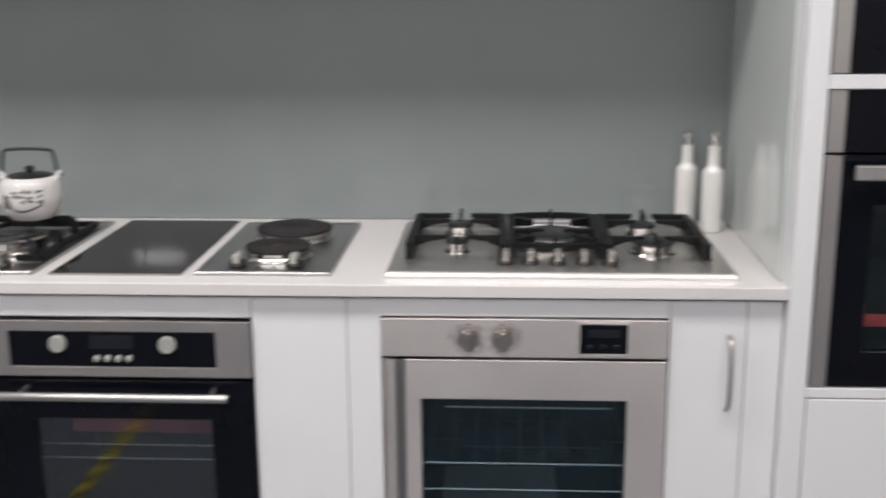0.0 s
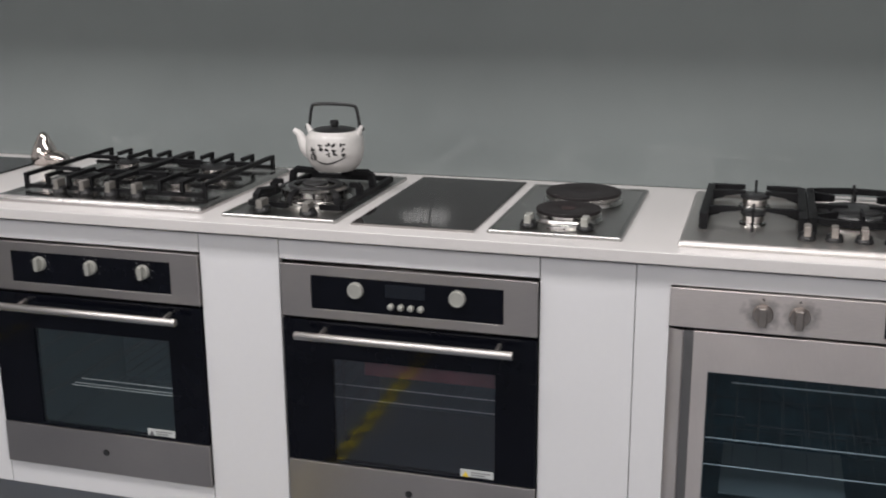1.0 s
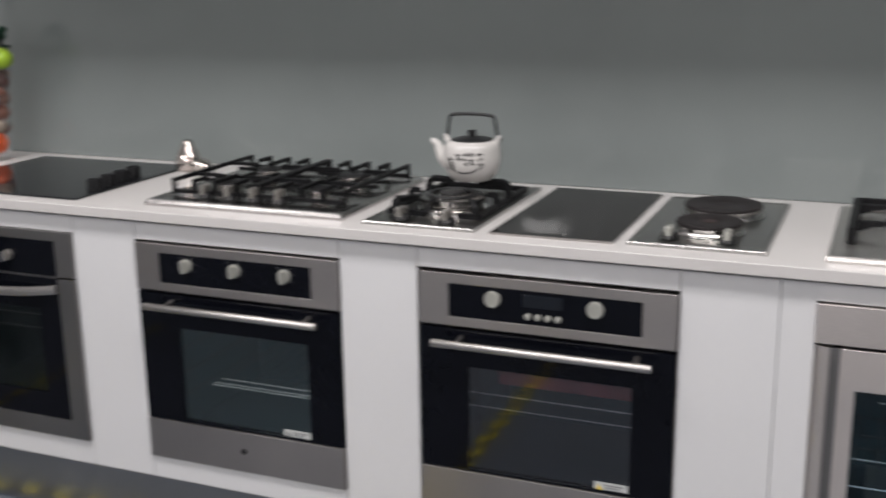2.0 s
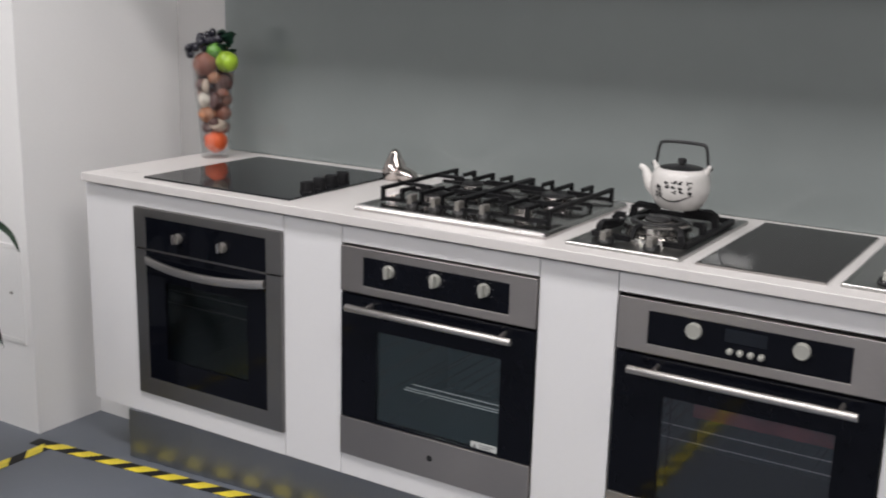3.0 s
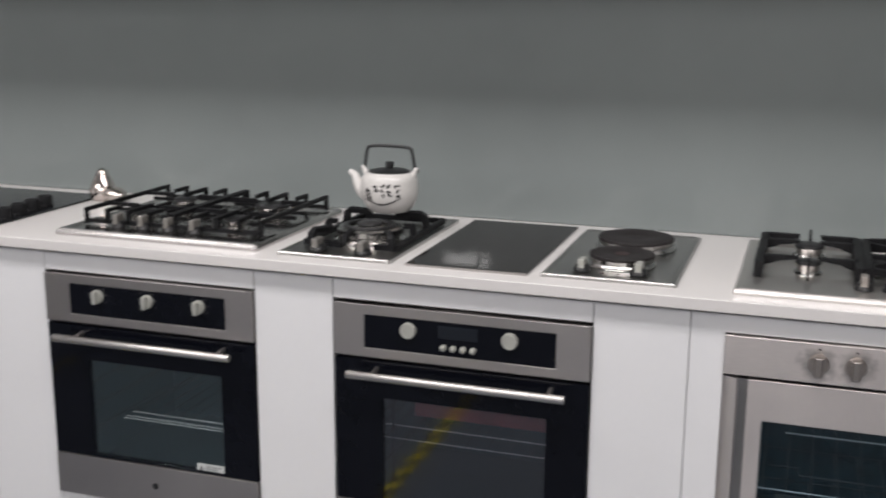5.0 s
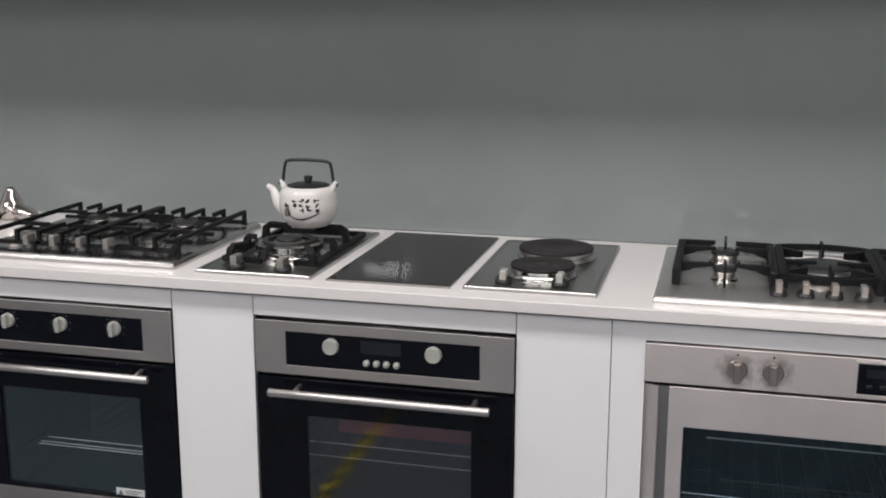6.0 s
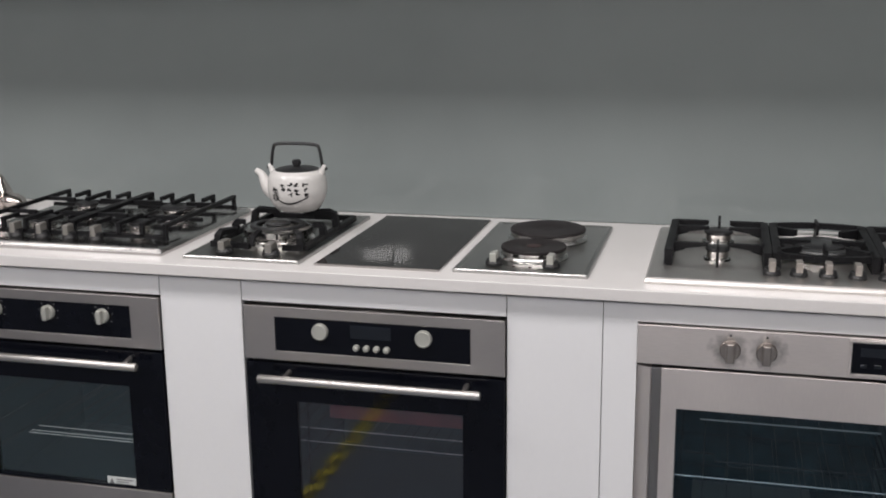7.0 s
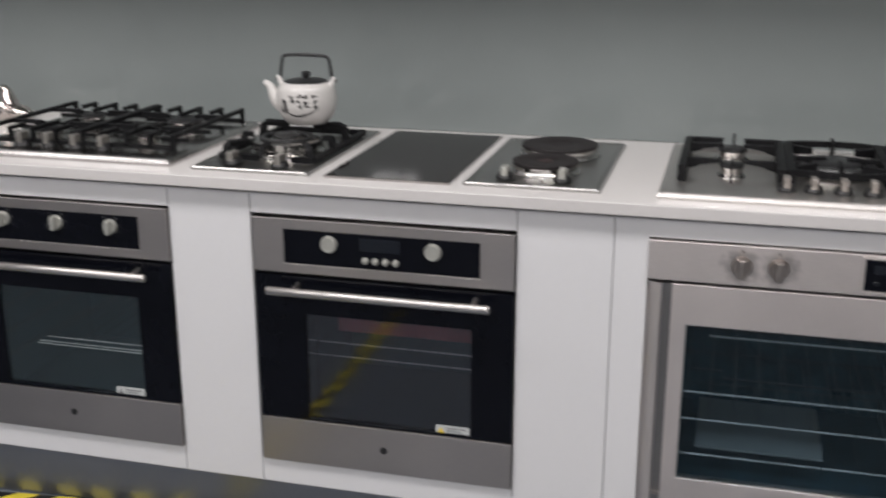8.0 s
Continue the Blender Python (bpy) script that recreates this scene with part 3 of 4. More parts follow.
def framed_oven(at):
    """Dark steel framed oven with black glass and a bowed strap handle."""
    W, H = 0.586, 0.588
    o = thing("built_in_oven", at, "steel-framed black glass oven with a bowed strap handle", "oven", "built-in ovens")
    panel = part("control_panel", ring_frame(0, W, 0.464, H, 0.05, 0.528, 0.4641, 0.562, -0.006, 0.02, 0.0012), "steel_dk", o, "dark steel control frame")
    part("control_glass", box(0.0505, 0.5275, -0.0045, 0.018, 0.4643, 0.5615), "black", panel, "black glass control strip")
    for x in (0.188, 0.366):
        k = dial(0.0155, 0.02, x, 0.513, panel, "round")
        k.data.materials[0] = M["knob_grey"]
        part("grip", box(x - 0.004, x + 0.004, -0.03, -0.016, 0.4985, 0.5275, 0.002), "chrome", k)
    door = part("door", ring_frame(0.0, W, 0.0, 0.4605, 0.048, 0.528, 0.053, 0.4603, -0.006, 0.014, 0.0012), "steel_dk", o, "dark steel door frame")
    part("door_glass", ring_frame(0.0485, 0.5275, 0.0535, 0.46, 0.125, 0.455, 0.125, 0.37, -0.0045, 0.008), "black", door, "black glass door border")
    part("door_window", box(0.1245, 0.4555, 0.0, 0.004, 0.1245, 0.3705), "window_dark", door, "dark door window")
    # bowed strap
    bm = bmesh.new()
    rows = []
    for i in range(25):
        s = i / 24
        x = 0.052 + s * 0.472
        bow = 4 * s * (1 - s)
        z, y = 0.43 - 0.013 * bow, -0.012 - 0.026 * bow
        rows.append([bm.verts.new(p) for p in ((x, y, z - 0.012), (x, y - 0.003, z + 0.0), (x, y, z + 0.012), (x, y + 0.008, z + 0.012), (x, y + 0.008, z - 0.012))])
    for a, b in zip(rows, rows[1:]):
        for i in range(5):
            bm.faces.new((a[i], b[i], b[(i + 1) % 5], a[(i + 1) % 5]))
    bm.faces.new(rows[0])
    bm.faces.new(rows[-1][::-1])
    bmesh.ops.recalc_face_normals(bm, faces=bm.faces[:])
    part("handle", bm, "bar", door, "bowed satin steel strap handle", True)
    body = cavity(0.06, 0.526, 0.06, 0.42, o)
    rack(0.326, 0.066, 0.52, 0.06, 0.44, body)
    rack(0.286, 0.066, 0.52, 0.06, 0.44, body)
    return o


strap_oven = framed_oven((-1.569, 0.0, 0.2335))
strap_oven.scale = (0.983, 1, 1)


def side_door_oven(at):
    """All-steel oven with a side-opening door and a wide window."""
    W, H = 0.593, 0.597
    o = thing("built_in_oven", at, "brushed stainless oven with a side-hung door and wide window", "oven", "built-in ovens")
    panel = part("control_panel", box(0, W, -0.006, 0.02, 0.514, H, 0.0015), "steel_used", o, "worn brushed steel control panel")
    for x in (0.183, 0.253):
        k = dial(0.0205, 0.03, x, 0.5545, panel, "steel")
        part("mark", lathe([(0.0025, 0.0), (0.0025, 0.0005), (0.002, 0.0008)], 10, (x, -0.006, 0.585), "-y"), "black_plastic", panel)
    clock = part("clock", box(0.412, 0.509, -0.009, -0.0058, 0.525, 0.587, 0.001), "black", panel, "black clock module")
    part("display", box(0.428, 0.493, -0.0096, -0.009, 0.56, 0.578), "lcd", clock)
    for x in (0.434, 0.46, 0.486):
        part("button", box(x - 0.006, x + 0.006, -0.0105, -0.009, 0.537, 0.545, 0.0005), "lcd", clock)
    # the door: a frame round the window, and a stile behind a long finger groove
    door = part("door", ring_frame(0.05, W, 0.0, 0.508, 0.083, 0.512, 0.075, 0.421, -0.006, 0.016, 0.0015), "steel_v", o, "brushed steel door frame")
    bm = bmesh.new()
    fold = [(0.0, 0.016), (0.0, 0.005), (0.003, 0.001), (0.014, -0.004), (0.024, -0.0075), (0.028, -0.008), (0.0305, -0.006), (0.0305, 0.016)]
    lo, hi = [[bm.verts.new((x, y, z)) for x, y in fold] for z in (0.0, 0.508)]
    for i in range(len(fold)):
        j = (i + 1) % len(fold)
        bm.faces.new((lo[i], lo[j], hi[j], hi[i]))
    bm.faces.new(lo[::-1])
    bm.faces.new(hi)
    bmesh.ops.recalc_face_normals(bm, faces=bm.faces[:])
    grip = part("handle", bm, "steel_v", door, "full-height rounded steel edge grip", True)
    groove = box(0.0307, 0.0498, 0.009, 0.016, 0.03, 0.484)
    box(0.0307, 0.0498, -0.006, 0.016, 0.0, 0.03, 0, groove)
    box(0.0307, 0.0498, -0.006, 0.016, 0.484, 0.508, 0, groove)
    # darker steel than the door: the groove's shade is in the colour
    part("handle_recess", groove, "steel_dk", grip, "sunken finger groove, its shade put into darker steel")
    part("door_window", box(0.0825, 0.5125, 0.0, 0.004, 0.0745, 0.4215), "window_teal", door, "dark teal tinted door window")
    # added black box: keeps the slit over the panel as dark as shade
    part("gap_filler", box(0.006, W - 0.006, 0.0205, 0.48, 0.52, H + 0.0025), "black_plastic", o, "black filler added to darken the gap above the oven")
    part("clock_bezel", ring_frame(0.406, 0.515, 0.519, 0.593, 0.4115, 0.5095, 0.5245, 0.5875, -0.0085, -0.0061, 0.0008), "steel_b", panel)
    body = cavity(0.055, 0.538, 0.055, 0.45, o, 0.03, 0.46, "cavity_dark")
    for z in (0.252, 0.19, 0.108):
        rack(z, 0.062, 0.53, 0.05, 0.44, body)
    tray = part("oven_rack", tube([(0.1, 0.1, 0.285), (0.16, 0.1, 0.285), (0.165, 0.1, 0.268), (0.47, 0.1, 0.268), (0.475, 0.1, 0.285), (0.52, 0.1, 0.285)], 0.0022, 6), "wire_shade", body)
    part("element", tube([(0.13, 0.08, 0.37), (0.49, 0.08, 0.37)], 0.0016, 6), "wire", body, "thin grill element")
    return o


D = side_door_oven((0.869, 0.0, 0.231))
bk = part("instruction_booklet", box(0.985, 1.25, 0.07, 0.33, 0.3455, 0.349), "paper")
tagged(bk, "pale instruction booklet lying on the oven rack", "booklet")


# ---- hobs ----
def pressed_top(w, d, h, rim, material, parent, name="hob_base", chamfer=True, front=None, sink=0.003):
    """A pressed steel tray: bevelled rim, wider at the front where the knobs stand, round a sunken deck."""
    front = rim if front is None else front
    bm = bmesh.new()
    loops = []
    edge = ((0, h * 0.4), (h * 0.2, h * 0.85), (h * 0.46, h)) if chamfer else ((0, h * 0.8), (0.0015, h))
    for inset, lip, z in ((0, 0, 0), *((q, q, zz) for q, zz in edge), (rim, front, h), (rim + 0.006, front + 0.006, h - sink)):
        loops.append([bm.verts.new(p) for p in ((inset, lip, z), (w - inset, lip, z), (w - inset, d - inset, z), (inset, d - inset, z))])
    for a, b in zip(loops, loops[1:]):
        for i in range(4):
            bm.faces.new((a[i], a[(i + 1) % 4], b[(i + 1) % 4], b[i]))
    bm.faces.new(loops[-1])
    bm.faces.new(loops[0][::-1])
    vert = [e for e in bm.edges if abs(e.verts[0].co.z - e.verts[1].co.z) > 1e-5 and (e.verts[0].co - e.verts[1].co).length < 0.02]
    bmesh.ops.bevel(bm, geom=vert, offset=0.003, segments=2, profile=0.5, affect="EDGES")
    return part(name, bm, material, parent)


def burner(x, y, z, r, parent, wok=False):
    b = part("burner", lathe([(r * 1.25, 0), (r * 1.2, 0.004), (r * 0.95, 0.006), (r * 0.95, 0.016), (r, 0.02), (r * 0.9, 0.021)], 28, (x, y, z)), "alu", parent, "aluminium burner ring", True)
    part("burner_cap", lathe([(r * 0.98, 0.0), (r * 1.1, 0.002), (r * 1.08, 0.006), (r * 0.95, 0.009), (r * 0.5, 0.0105)], 28, (x, y, z + 0.0205)), "cap", b, "black burner cap", True)
    if wok:
        R2 = r * 1.55
        bm = lathe([(R2 - 0.008, 0.004), (R2 + 0.008, 0.004), (R2 + 0.009, 0.012), (R2 + 0.005, 0.019), (R2 - 0.005, 0.019), (R2 - 0.009, 0.012), (R2 - 0.0081, 0.0041)], 40, (x, y, z))
        for f in [f for f in bm.faces if len(f.verts) > 4]:
            bm.faces.remove(f)
        part("outer_ring", bm, "alu", b, "aluminium outer burner ring", True)
        bm = lathe([(R2 - 0.014, 0.0193), (R2 + 0.009, 0.0193), (R2 + 0.011, 0.022), (R2 + 0.008, 0.026), (R2 - 0.012, 0.026), (R2 - 0.0141, 0.0194)], 40, (x, y, z))
        for f in [f for f in bm.faces if len(f.verts) > 4]:
            bm.faces.remove(f)
        part("outer_cap", bm, "cap", b, "black enamel ring cap", True)
    return b


def top_knob(x, y, z, r, h, parent, bladed=True, dark=False):
    tip = 0.8 if isinstance(dark, str) else 0.98
    mat = dark if isinstance(dark, str) else ("black_plastic" if dark else "knob_grey")
    k = part("knob", lathe([(r * 1.1, 0), (r * 1.1, 0.004), (r, 0.006), (r * tip, h - 0.002), (r * (tip - 0.06), h), (r * (tip - 0.2), h + 0.001)] if not bladed else [(r * 1.1, 0), (r * 1.1, 0.006), (r, 0.008), (r * 0.95, h * 0.45), (r * 0.8, h * 0.5)], 22, (x, y, z)), mat if not bladed else "black_plastic", parent, "", True)
    if bladed:
        part("grip", box(x - r * 0.42, x + r * 0.42, y - r, y + r, z + h * 0.3, z + h, 0.002), mat, k)
    return k


# black ceramic hob with four knobs
cer = thing("ceramic_hob", (-1.556, 0.03, W_TOP), "black ceramic glass hob with four black knobs", "hob", "hobs on the worktop")
part("glass_top", box(0, 0.563, 0, 0.52, 0.0004, 0.006, 0.0015), "ceramic", cer)
for kx, ky in ((0.548, 0.105), (0.541, 0.17), (0.534, 0.235), (0.527, 0.3)):
    k = top_knob(kx - 0.008, ky, 0.006, 0.0195, 0.031, cer, False, True)
    k.data.materials[0] = M["iron"]

# four-burner gas hob with wire-like pan supports
gb = thing("gas_hob", (-0.785, 0.045, W_TOP), "stainless four-burner gas hob with black pan supports", "hob", "hobs on the worktop")
base = pressed_top(0.568, 0.505, 0.016, 0.02, "hob_steel", gb)
for bx, by, br in ((0.15, 0.17, 0.034), (0.42, 0.17, 0.027), (0.15, 0.37, 0.027), (0.42, 0.37, 0.042)):
    burner(bx, by, 0.0135, br, gb)
for i in range(4):
    top_knob(0.14 + 0.073 * i, 0.07, 0.0135, 0.0165, 0.036, gb)


def wire_grate(x0, x1, y0, y1, zl, zt, parent):
    """Pan support: a low frame with raised side bars and hooked fingers."""
    r = 0.0048
    bm = tube([(x0, y0, zl), (x1, y0, zl)], r, bm=None, square=True)
    tube([(x0, y1, zl), (x1, y1, zl)], r, bm=bm, square=True)
    tube([(x0, (y0 + y1) / 2, zl + 0.004), (x1, (y0 + y1) / 2, zl + 0.004)], r, bm=bm, square=True)
    for x in (x0, x1):
        tube([(x, y0, zl - 0.008), (x, y0, zt)], r, bm=bm, square=True)
        tube([(x, y1, zl - 0.008), (x, y1, zt)], r, bm=bm, square=True)
        tube([(x, y0 - r, zt), (x, y1 + r, zt)], r, bm=bm, square=True)
    n = 3
    for i in range(n):
        x = x0 + (x1 - x0) * (i + 1) / (n + 1)
        ln = 0.11 if i == 1 else 0.06
        for ya, s in ((y0, 1), (y1, -1)):
            tube([(x, ya, zl), (x, ya, zt)], r, bm=bm, square=True)
            tube([(x, ya - s * r, zt), (x, ya + s * ln, zt)], r, bm=bm, square=True)
    for yc in (y0 + (y1 - y0) * 0.27, y0 + (y1 - y0) * 0.73):
        for x, s in ((x0, 1), (x1, -1)):
            tube([(x, yc, zt - 0.002), (x + s * 0.085, yc, zt - 0.002)], r, bm=bm, square=True)
            tube([(x, yc + s * 0.03, zl + 0.006), (x + s * 0.07, yc + s * 0.03, zl + 0.006)], r * 0.9, bm=bm, square=True)
    for k in (0.36, 0.64):
        x = x0 + (x1 - x0) * k
        tube([(x, y0 + 0.13, zl + 0.008), (x, y1 - 0.13, zl + 0.008)], r * 0.9, bm=bm, square=True)
    return part("pan_support", bm, "iron", parent, "black enamelled pan support")


wire_grate(0.035, 0.283, 0.085, 0.465, 0.024, 0.052, gb)
wire_grate(0.292, 0.535, 0.085, 0.465, 0.024, 0.052, gb)

# single-burner gas hob
dom = thing("domino_gas_hob", (-0.16, 0.035, W_TOP), "narrow stainless gas hob with one large burner", "hob", "hobs on the worktop")
pressed_top(0.282, 0.515, 0.008, 0.008, "hob_satin", dom, "hob_base", False)
BX, BY = 0.147, 0.213
wok = part("burner", lathe([(0.09, 0), (0.088, 0.004), (0.077, 0.006), (0.076, 0.012), (0.081, 0.016), (0.082, 0.03), (0.077, 0.033), (0.066, 0.034), (0.05, 0.03), (0.046, 0.012)], 48, (BX, BY, 0.0055)), "alu", dom, "polished aluminium triple-ring burner", True)
bm = lathe([(0.0655, 0.0), (0.0665, 0.002), (0.063, 0.005), (0.053, 0.005), (0.0505, 0.001), (0.0506, -0.0009)], 48, (BX, BY, 0.0396))
for f in [f for f in bm.faces if len(f.verts) > 4]:
    bm.faces.remove(f)
part("outer_cap", bm, "cap", wok, "black enamel ring cap", True)
part("inner_burner", lathe([(0.036, 0.0), (0.036, 0.014), (0.04, 0.02), (0.034, 0.024)], 40, (BX, BY, 0.018)), "alu", wok, "bright inner burner head", True)
part("inner_cap", lathe([(0.028, 0.0), (0.031, 0.002), (0.03, 0.005), (0.02, 0.007), (0.008, 0.0075)], 36, (BX, BY, 0.0421)), "cap", wok, "black burner cap", True)
for i in range(18):
    a = math.tau * (i + 0.5) / 18
    own = box(-0.002, 0.0028, -0.0022, 0.0022, 0, 0.012, 0.0006)
    bmesh.ops.transform(own, matrix=pose(BX + 0.0805 * math.cos(a), BY + 0.0805 * math.sin(a), 0.0225, 0, 0, math.degrees(a)), verts=own.verts[:])
    part("flame_port", own, "cap", wok)
for kx, ky in ((0.083, 0.047), (0.2, 0.042)):
    k = top_knob(kx, ky, 0.0075, 0.019, 0.03, dom, True, "knob_grey")
bm = None
for x0, y0, x1, y1 in ((0.034, 0.44, 0.262, 0.44), (0.034, 0.088, 0.034, 0.44), (0.262, 0.088, 0.262, 0.44), (0.034, 0.088, 0.09, 0.088), (0.21, 0.088, 0.262, 0.088)):
    bm = tube([(x0, y0, 0.016), (x1, y1, 0.016)], 0.0065, bm=bm, square=True)
# outer foot, inner tip and height of each arm
for foot, tip, z in (((0.046, 0.09), (0.074, 0.135), 0.043), ((0.254, 0.09), (0.222, 0.135), 0.043), ((0.04, 0.312), (0.116, 0.302), 0.0565), ((0.262, 0.312), (0.18, 0.302), 0.0565), ((0.147, 0.44), (0.147, 0.33), 0.0565), ((0.034, 0.215), (0.06, 0.215), 0.044), ((0.262, 0.215), (0.236, 0.215), 0.044)):
    fx, fy = foot
    tx, ty = tip
    tube([(fx, fy, 0.012), (fx + (tx - fx) * 0.08, fy + (ty - fy) * 0.08, z - 0.006), (fx + (tx - fx) * 0.2, fy + (ty - fy) * 0.2, z), (tx, ty, z)], [0.008, 0.0078, 0.0068, 0.0056], bm=bm, square=True)
tube([(0.13, 0.09, 0.014), (0.134, 0.098, 0.036), (0.138, 0.125, 0.042)], 0.0058, bm=bm, square=True)
tube([(0.09, 0.088, 0.016), (0.13, 0.084, 0.016)], 0.0065, bm=bm, square=True)
part("pan_support", bm, "iron", dom, "black cast iron pan support")

# induction hob
ind = thing("induction_hob", (0.158, 0.036, W_TOP), "narrow black glass induction hob with thin steel trim", "hob", "hobs on the worktop")
part("glass_top", box(0.0015, 0.2825, 0.0015, 0.5385, 0.0004, 0.0055, 0.001), "induction", ind)
for ty in (0, 0.5388):
    part("trim", box(0, 0.284, ty, ty + 0.0012, 0, 0.005), "steel_h", ind, "thin steel edge trim")

# hob with two solid hotplates
sol = thing("electric_hob", (0.47, 0.042, W_TOP), "narrow stainless hob with two solid hotplates", "hob", "hobs on the worktop")
pressed_top(0.29, 0.505, 0.008, 0.006, "hob_satin", sol, "hob_base", False)
for px, py, pr in ((0.152, 0.345, 0.09), (0.15, 0.155, 0.073)):
    sk = part("plate_skirt", lathe([(pr * 1.06, 0), (pr * 1.03, 0.006), (pr * 0.985, 0.009), (pr * 0.985, 0.018)], 48, (px, py, 0.0065)), "alu", sol, "polished steel skirt", True)
    part("hotplate", lathe([(pr * 0.98, 0), (pr, 0.002), (pr, 0.006), (pr * 0.985, 0.008), (pr * 0.4, 0.008), (pr * 0.36, 0.0065), (pr * 0.2, 0.006)], 48, (px, py, 0.0235)), "plate", sk, "dark cast iron hotplate", True)
part("red_mark", lathe([(0.016, 0), (0.016, 0.0008), (0.014, 0.001)], 24, (0.15, 0.155, 0.0296)), "red_dot", sol, "dull red centre dot")
for kx in (0.079, 0.203):
    top_knob(kx, 0.062, 0.0065, 0.0175, 0.028, sol, True, "knob")
for lx in (0.125, 0.16):
    part("indicator", lathe([(0.004, 0), (0.004, 0.001), (0.003, 0.0016)], 10, (lx, 0.05, 0.0065)), "red_dot", sol)

# five-burner gas hob with cast pan supports
gd = thing("gas_hob", (0.876, 0.03, W_TOP), "wide stainless five-burner gas hob with cast iron supports", "hob", "hobs on the worktop")
pressed_top(0.728, 0.51, 0.014, 0.03, "hob_bright", gd, front=0.112, sink=0.006)
for bx, by, br in ((0.142, 0.215, 0.024), (0.142, 0.39, 0.03), (0.58, 0.215, 0.042), (0.575, 0.39, 0.03)):
    burner(bx, by, 0.008, br, gd)
burner(0.36, 0.29, 0.008, 0.048, gd, True)
for kx in (0.252, 0.305, 0.362, 0.418, 0.475):
    top_knob(kx, 0.078, 0.0135, 0.0165, 0.031, gd, True, "knob_bronze")


def fin(p0, p1, z0, z1, bm, t=0.0045, taper=1.0):
    """An upright cast fin from p0 to p1, thinner at its end."""
    a, b = Vector((*p0, 0)), Vector((*p1, 0))
    n = (b - a).normalized().cross(Vector((0, 0, 1))) * t
    own = bmesh.new()
    zb = z1 - (z1 - z0) * taper
    vs = [own.verts.new(p + s * n + Vector((0, 0, z))) for p, lo in ((a, z0), (b, zb)) for s in (-1, 1) for z in (lo, z1)]
    for f in ((0, 1, 3, 2), (4, 6, 7, 5), (0, 4, 5, 1), (2, 3, 7, 6), (1, 5, 7, 3), (0, 2, 6, 4)):
        own.faces.new([vs[i] for i in f])
    bmesh.ops.recalc_face_normals(own, faces=own.faces[:])
    return merge(bm, own)


def cast_grate(x0, x1, y0, y1, cents, parent, curved=False):
    """Cast pan support: deep side walls, tapering fins towards each burner, and thin upright prongs."""
    zb, zt = 0.008, 0.044
    bm = fin((x0, y0 - 0.012), (x0, y1), zb, zt, None, 0.0085)
    fin((x1, y0 - 0.012), (x1, y1), zb, zt, bm, 0.0085)
    xm = (x0 + x1) / 2
    for yc in cents:
        for xa, s in ((x0, 1), (x1, -1)):
            fin((xa, yc), (xm - s * 0.022, yc), 0.026, zt, bm, 0.0065, 0.35)
            fin((xa, yc), (xm - s * 0.07, yc), 0.018, zt - 0.006, bm, 0.0045, 0.5)
    if curved:
        for xa, s in ((x0, 1), (x1, -1)):
            fin((xa, y1 - 0.03), (xa + s * 0.05, y1 - 0.07), 0.02, zt, bm, 0.006, 0.6)
            fin((xa, y0 + 0.03), (xa + s * 0.05, y0 + 0.07), 0.02, zt, bm, 0.006, 0.6)
        for y, s in ((y0, 1), (y1, -1)):
            for k in range(8):
                u0, u1 = k / 8, (k + 1) / 8
                fin((x0 + (x1 - x0) * u0, y - s * 0.08 * u0 * (1 - u0)), (x0 + (x1 - x0) * u1, y - s * 0.08 * u1 * (1 - u1)), 0.03, zt, bm, 0.005)
    else:
        for xa, s in ((x0, 1), (x1, -1)):
            fin((xa, y1), (xm - s * 0.024, y1), 0.016, zt, bm, 0.0075, 0.3)
    for y, s in ((y0, 1), (y1, -1)):
        fin((xm, y - s * 0.012), (xm, y + s * 0.06), 0.012, zt + 0.01, bm, 0.0026, 0.55)
        fin((xm, y - s * 0.014), (xm, y - s * 0.008), zb, zt + 0.01, bm, 0.003)
    return part("pan_support", bm, "iron", parent, "black cast iron pan support")


cast_grate(0.04, 0.245, 0.148, 0.458, (0.215, 0.39), gd)
cast_grate(0.264, 0.46, 0.155, 0.458, (0.29,), gd, True)
cast_grate(0.479, 0.688, 0.148, 0.458, (0.215, 0.39), gd)


# ---- things on the bench ----
# kettle
ket = thing("teapot", (0.006, 0.335, W_TOP + 0.0622), "white porcelain teapot with black bail handle and brush lettering", "teapot")
PROF = [(0.046, 0.0), (0.054, 0.003), (0.0665, 0.018), (0.0745, 0.038), (0.0768, 0.053), (0.0762, 0.068), (0.0742, 0.083), (0.0692, 0.0925), (0.063, 0.0972), (0.061, 0.1), (0.057, 0.1)]
fine = [(p.x, p.z) for p in bent([(r, 0, h) for r, h in PROF], 4)]
pot = part("body", lathe(fine, 48), "pot_white", ket, "", True)


def pot_radius(h):
    for (r0, h0), (r1, h1) in zip(fine, fine[1:]):
        if h0 <= h <= h1 and h1 > h0:
            return r0 + (r1 - r0) * (h - h0) / (h1 - h0)
    return 0.07


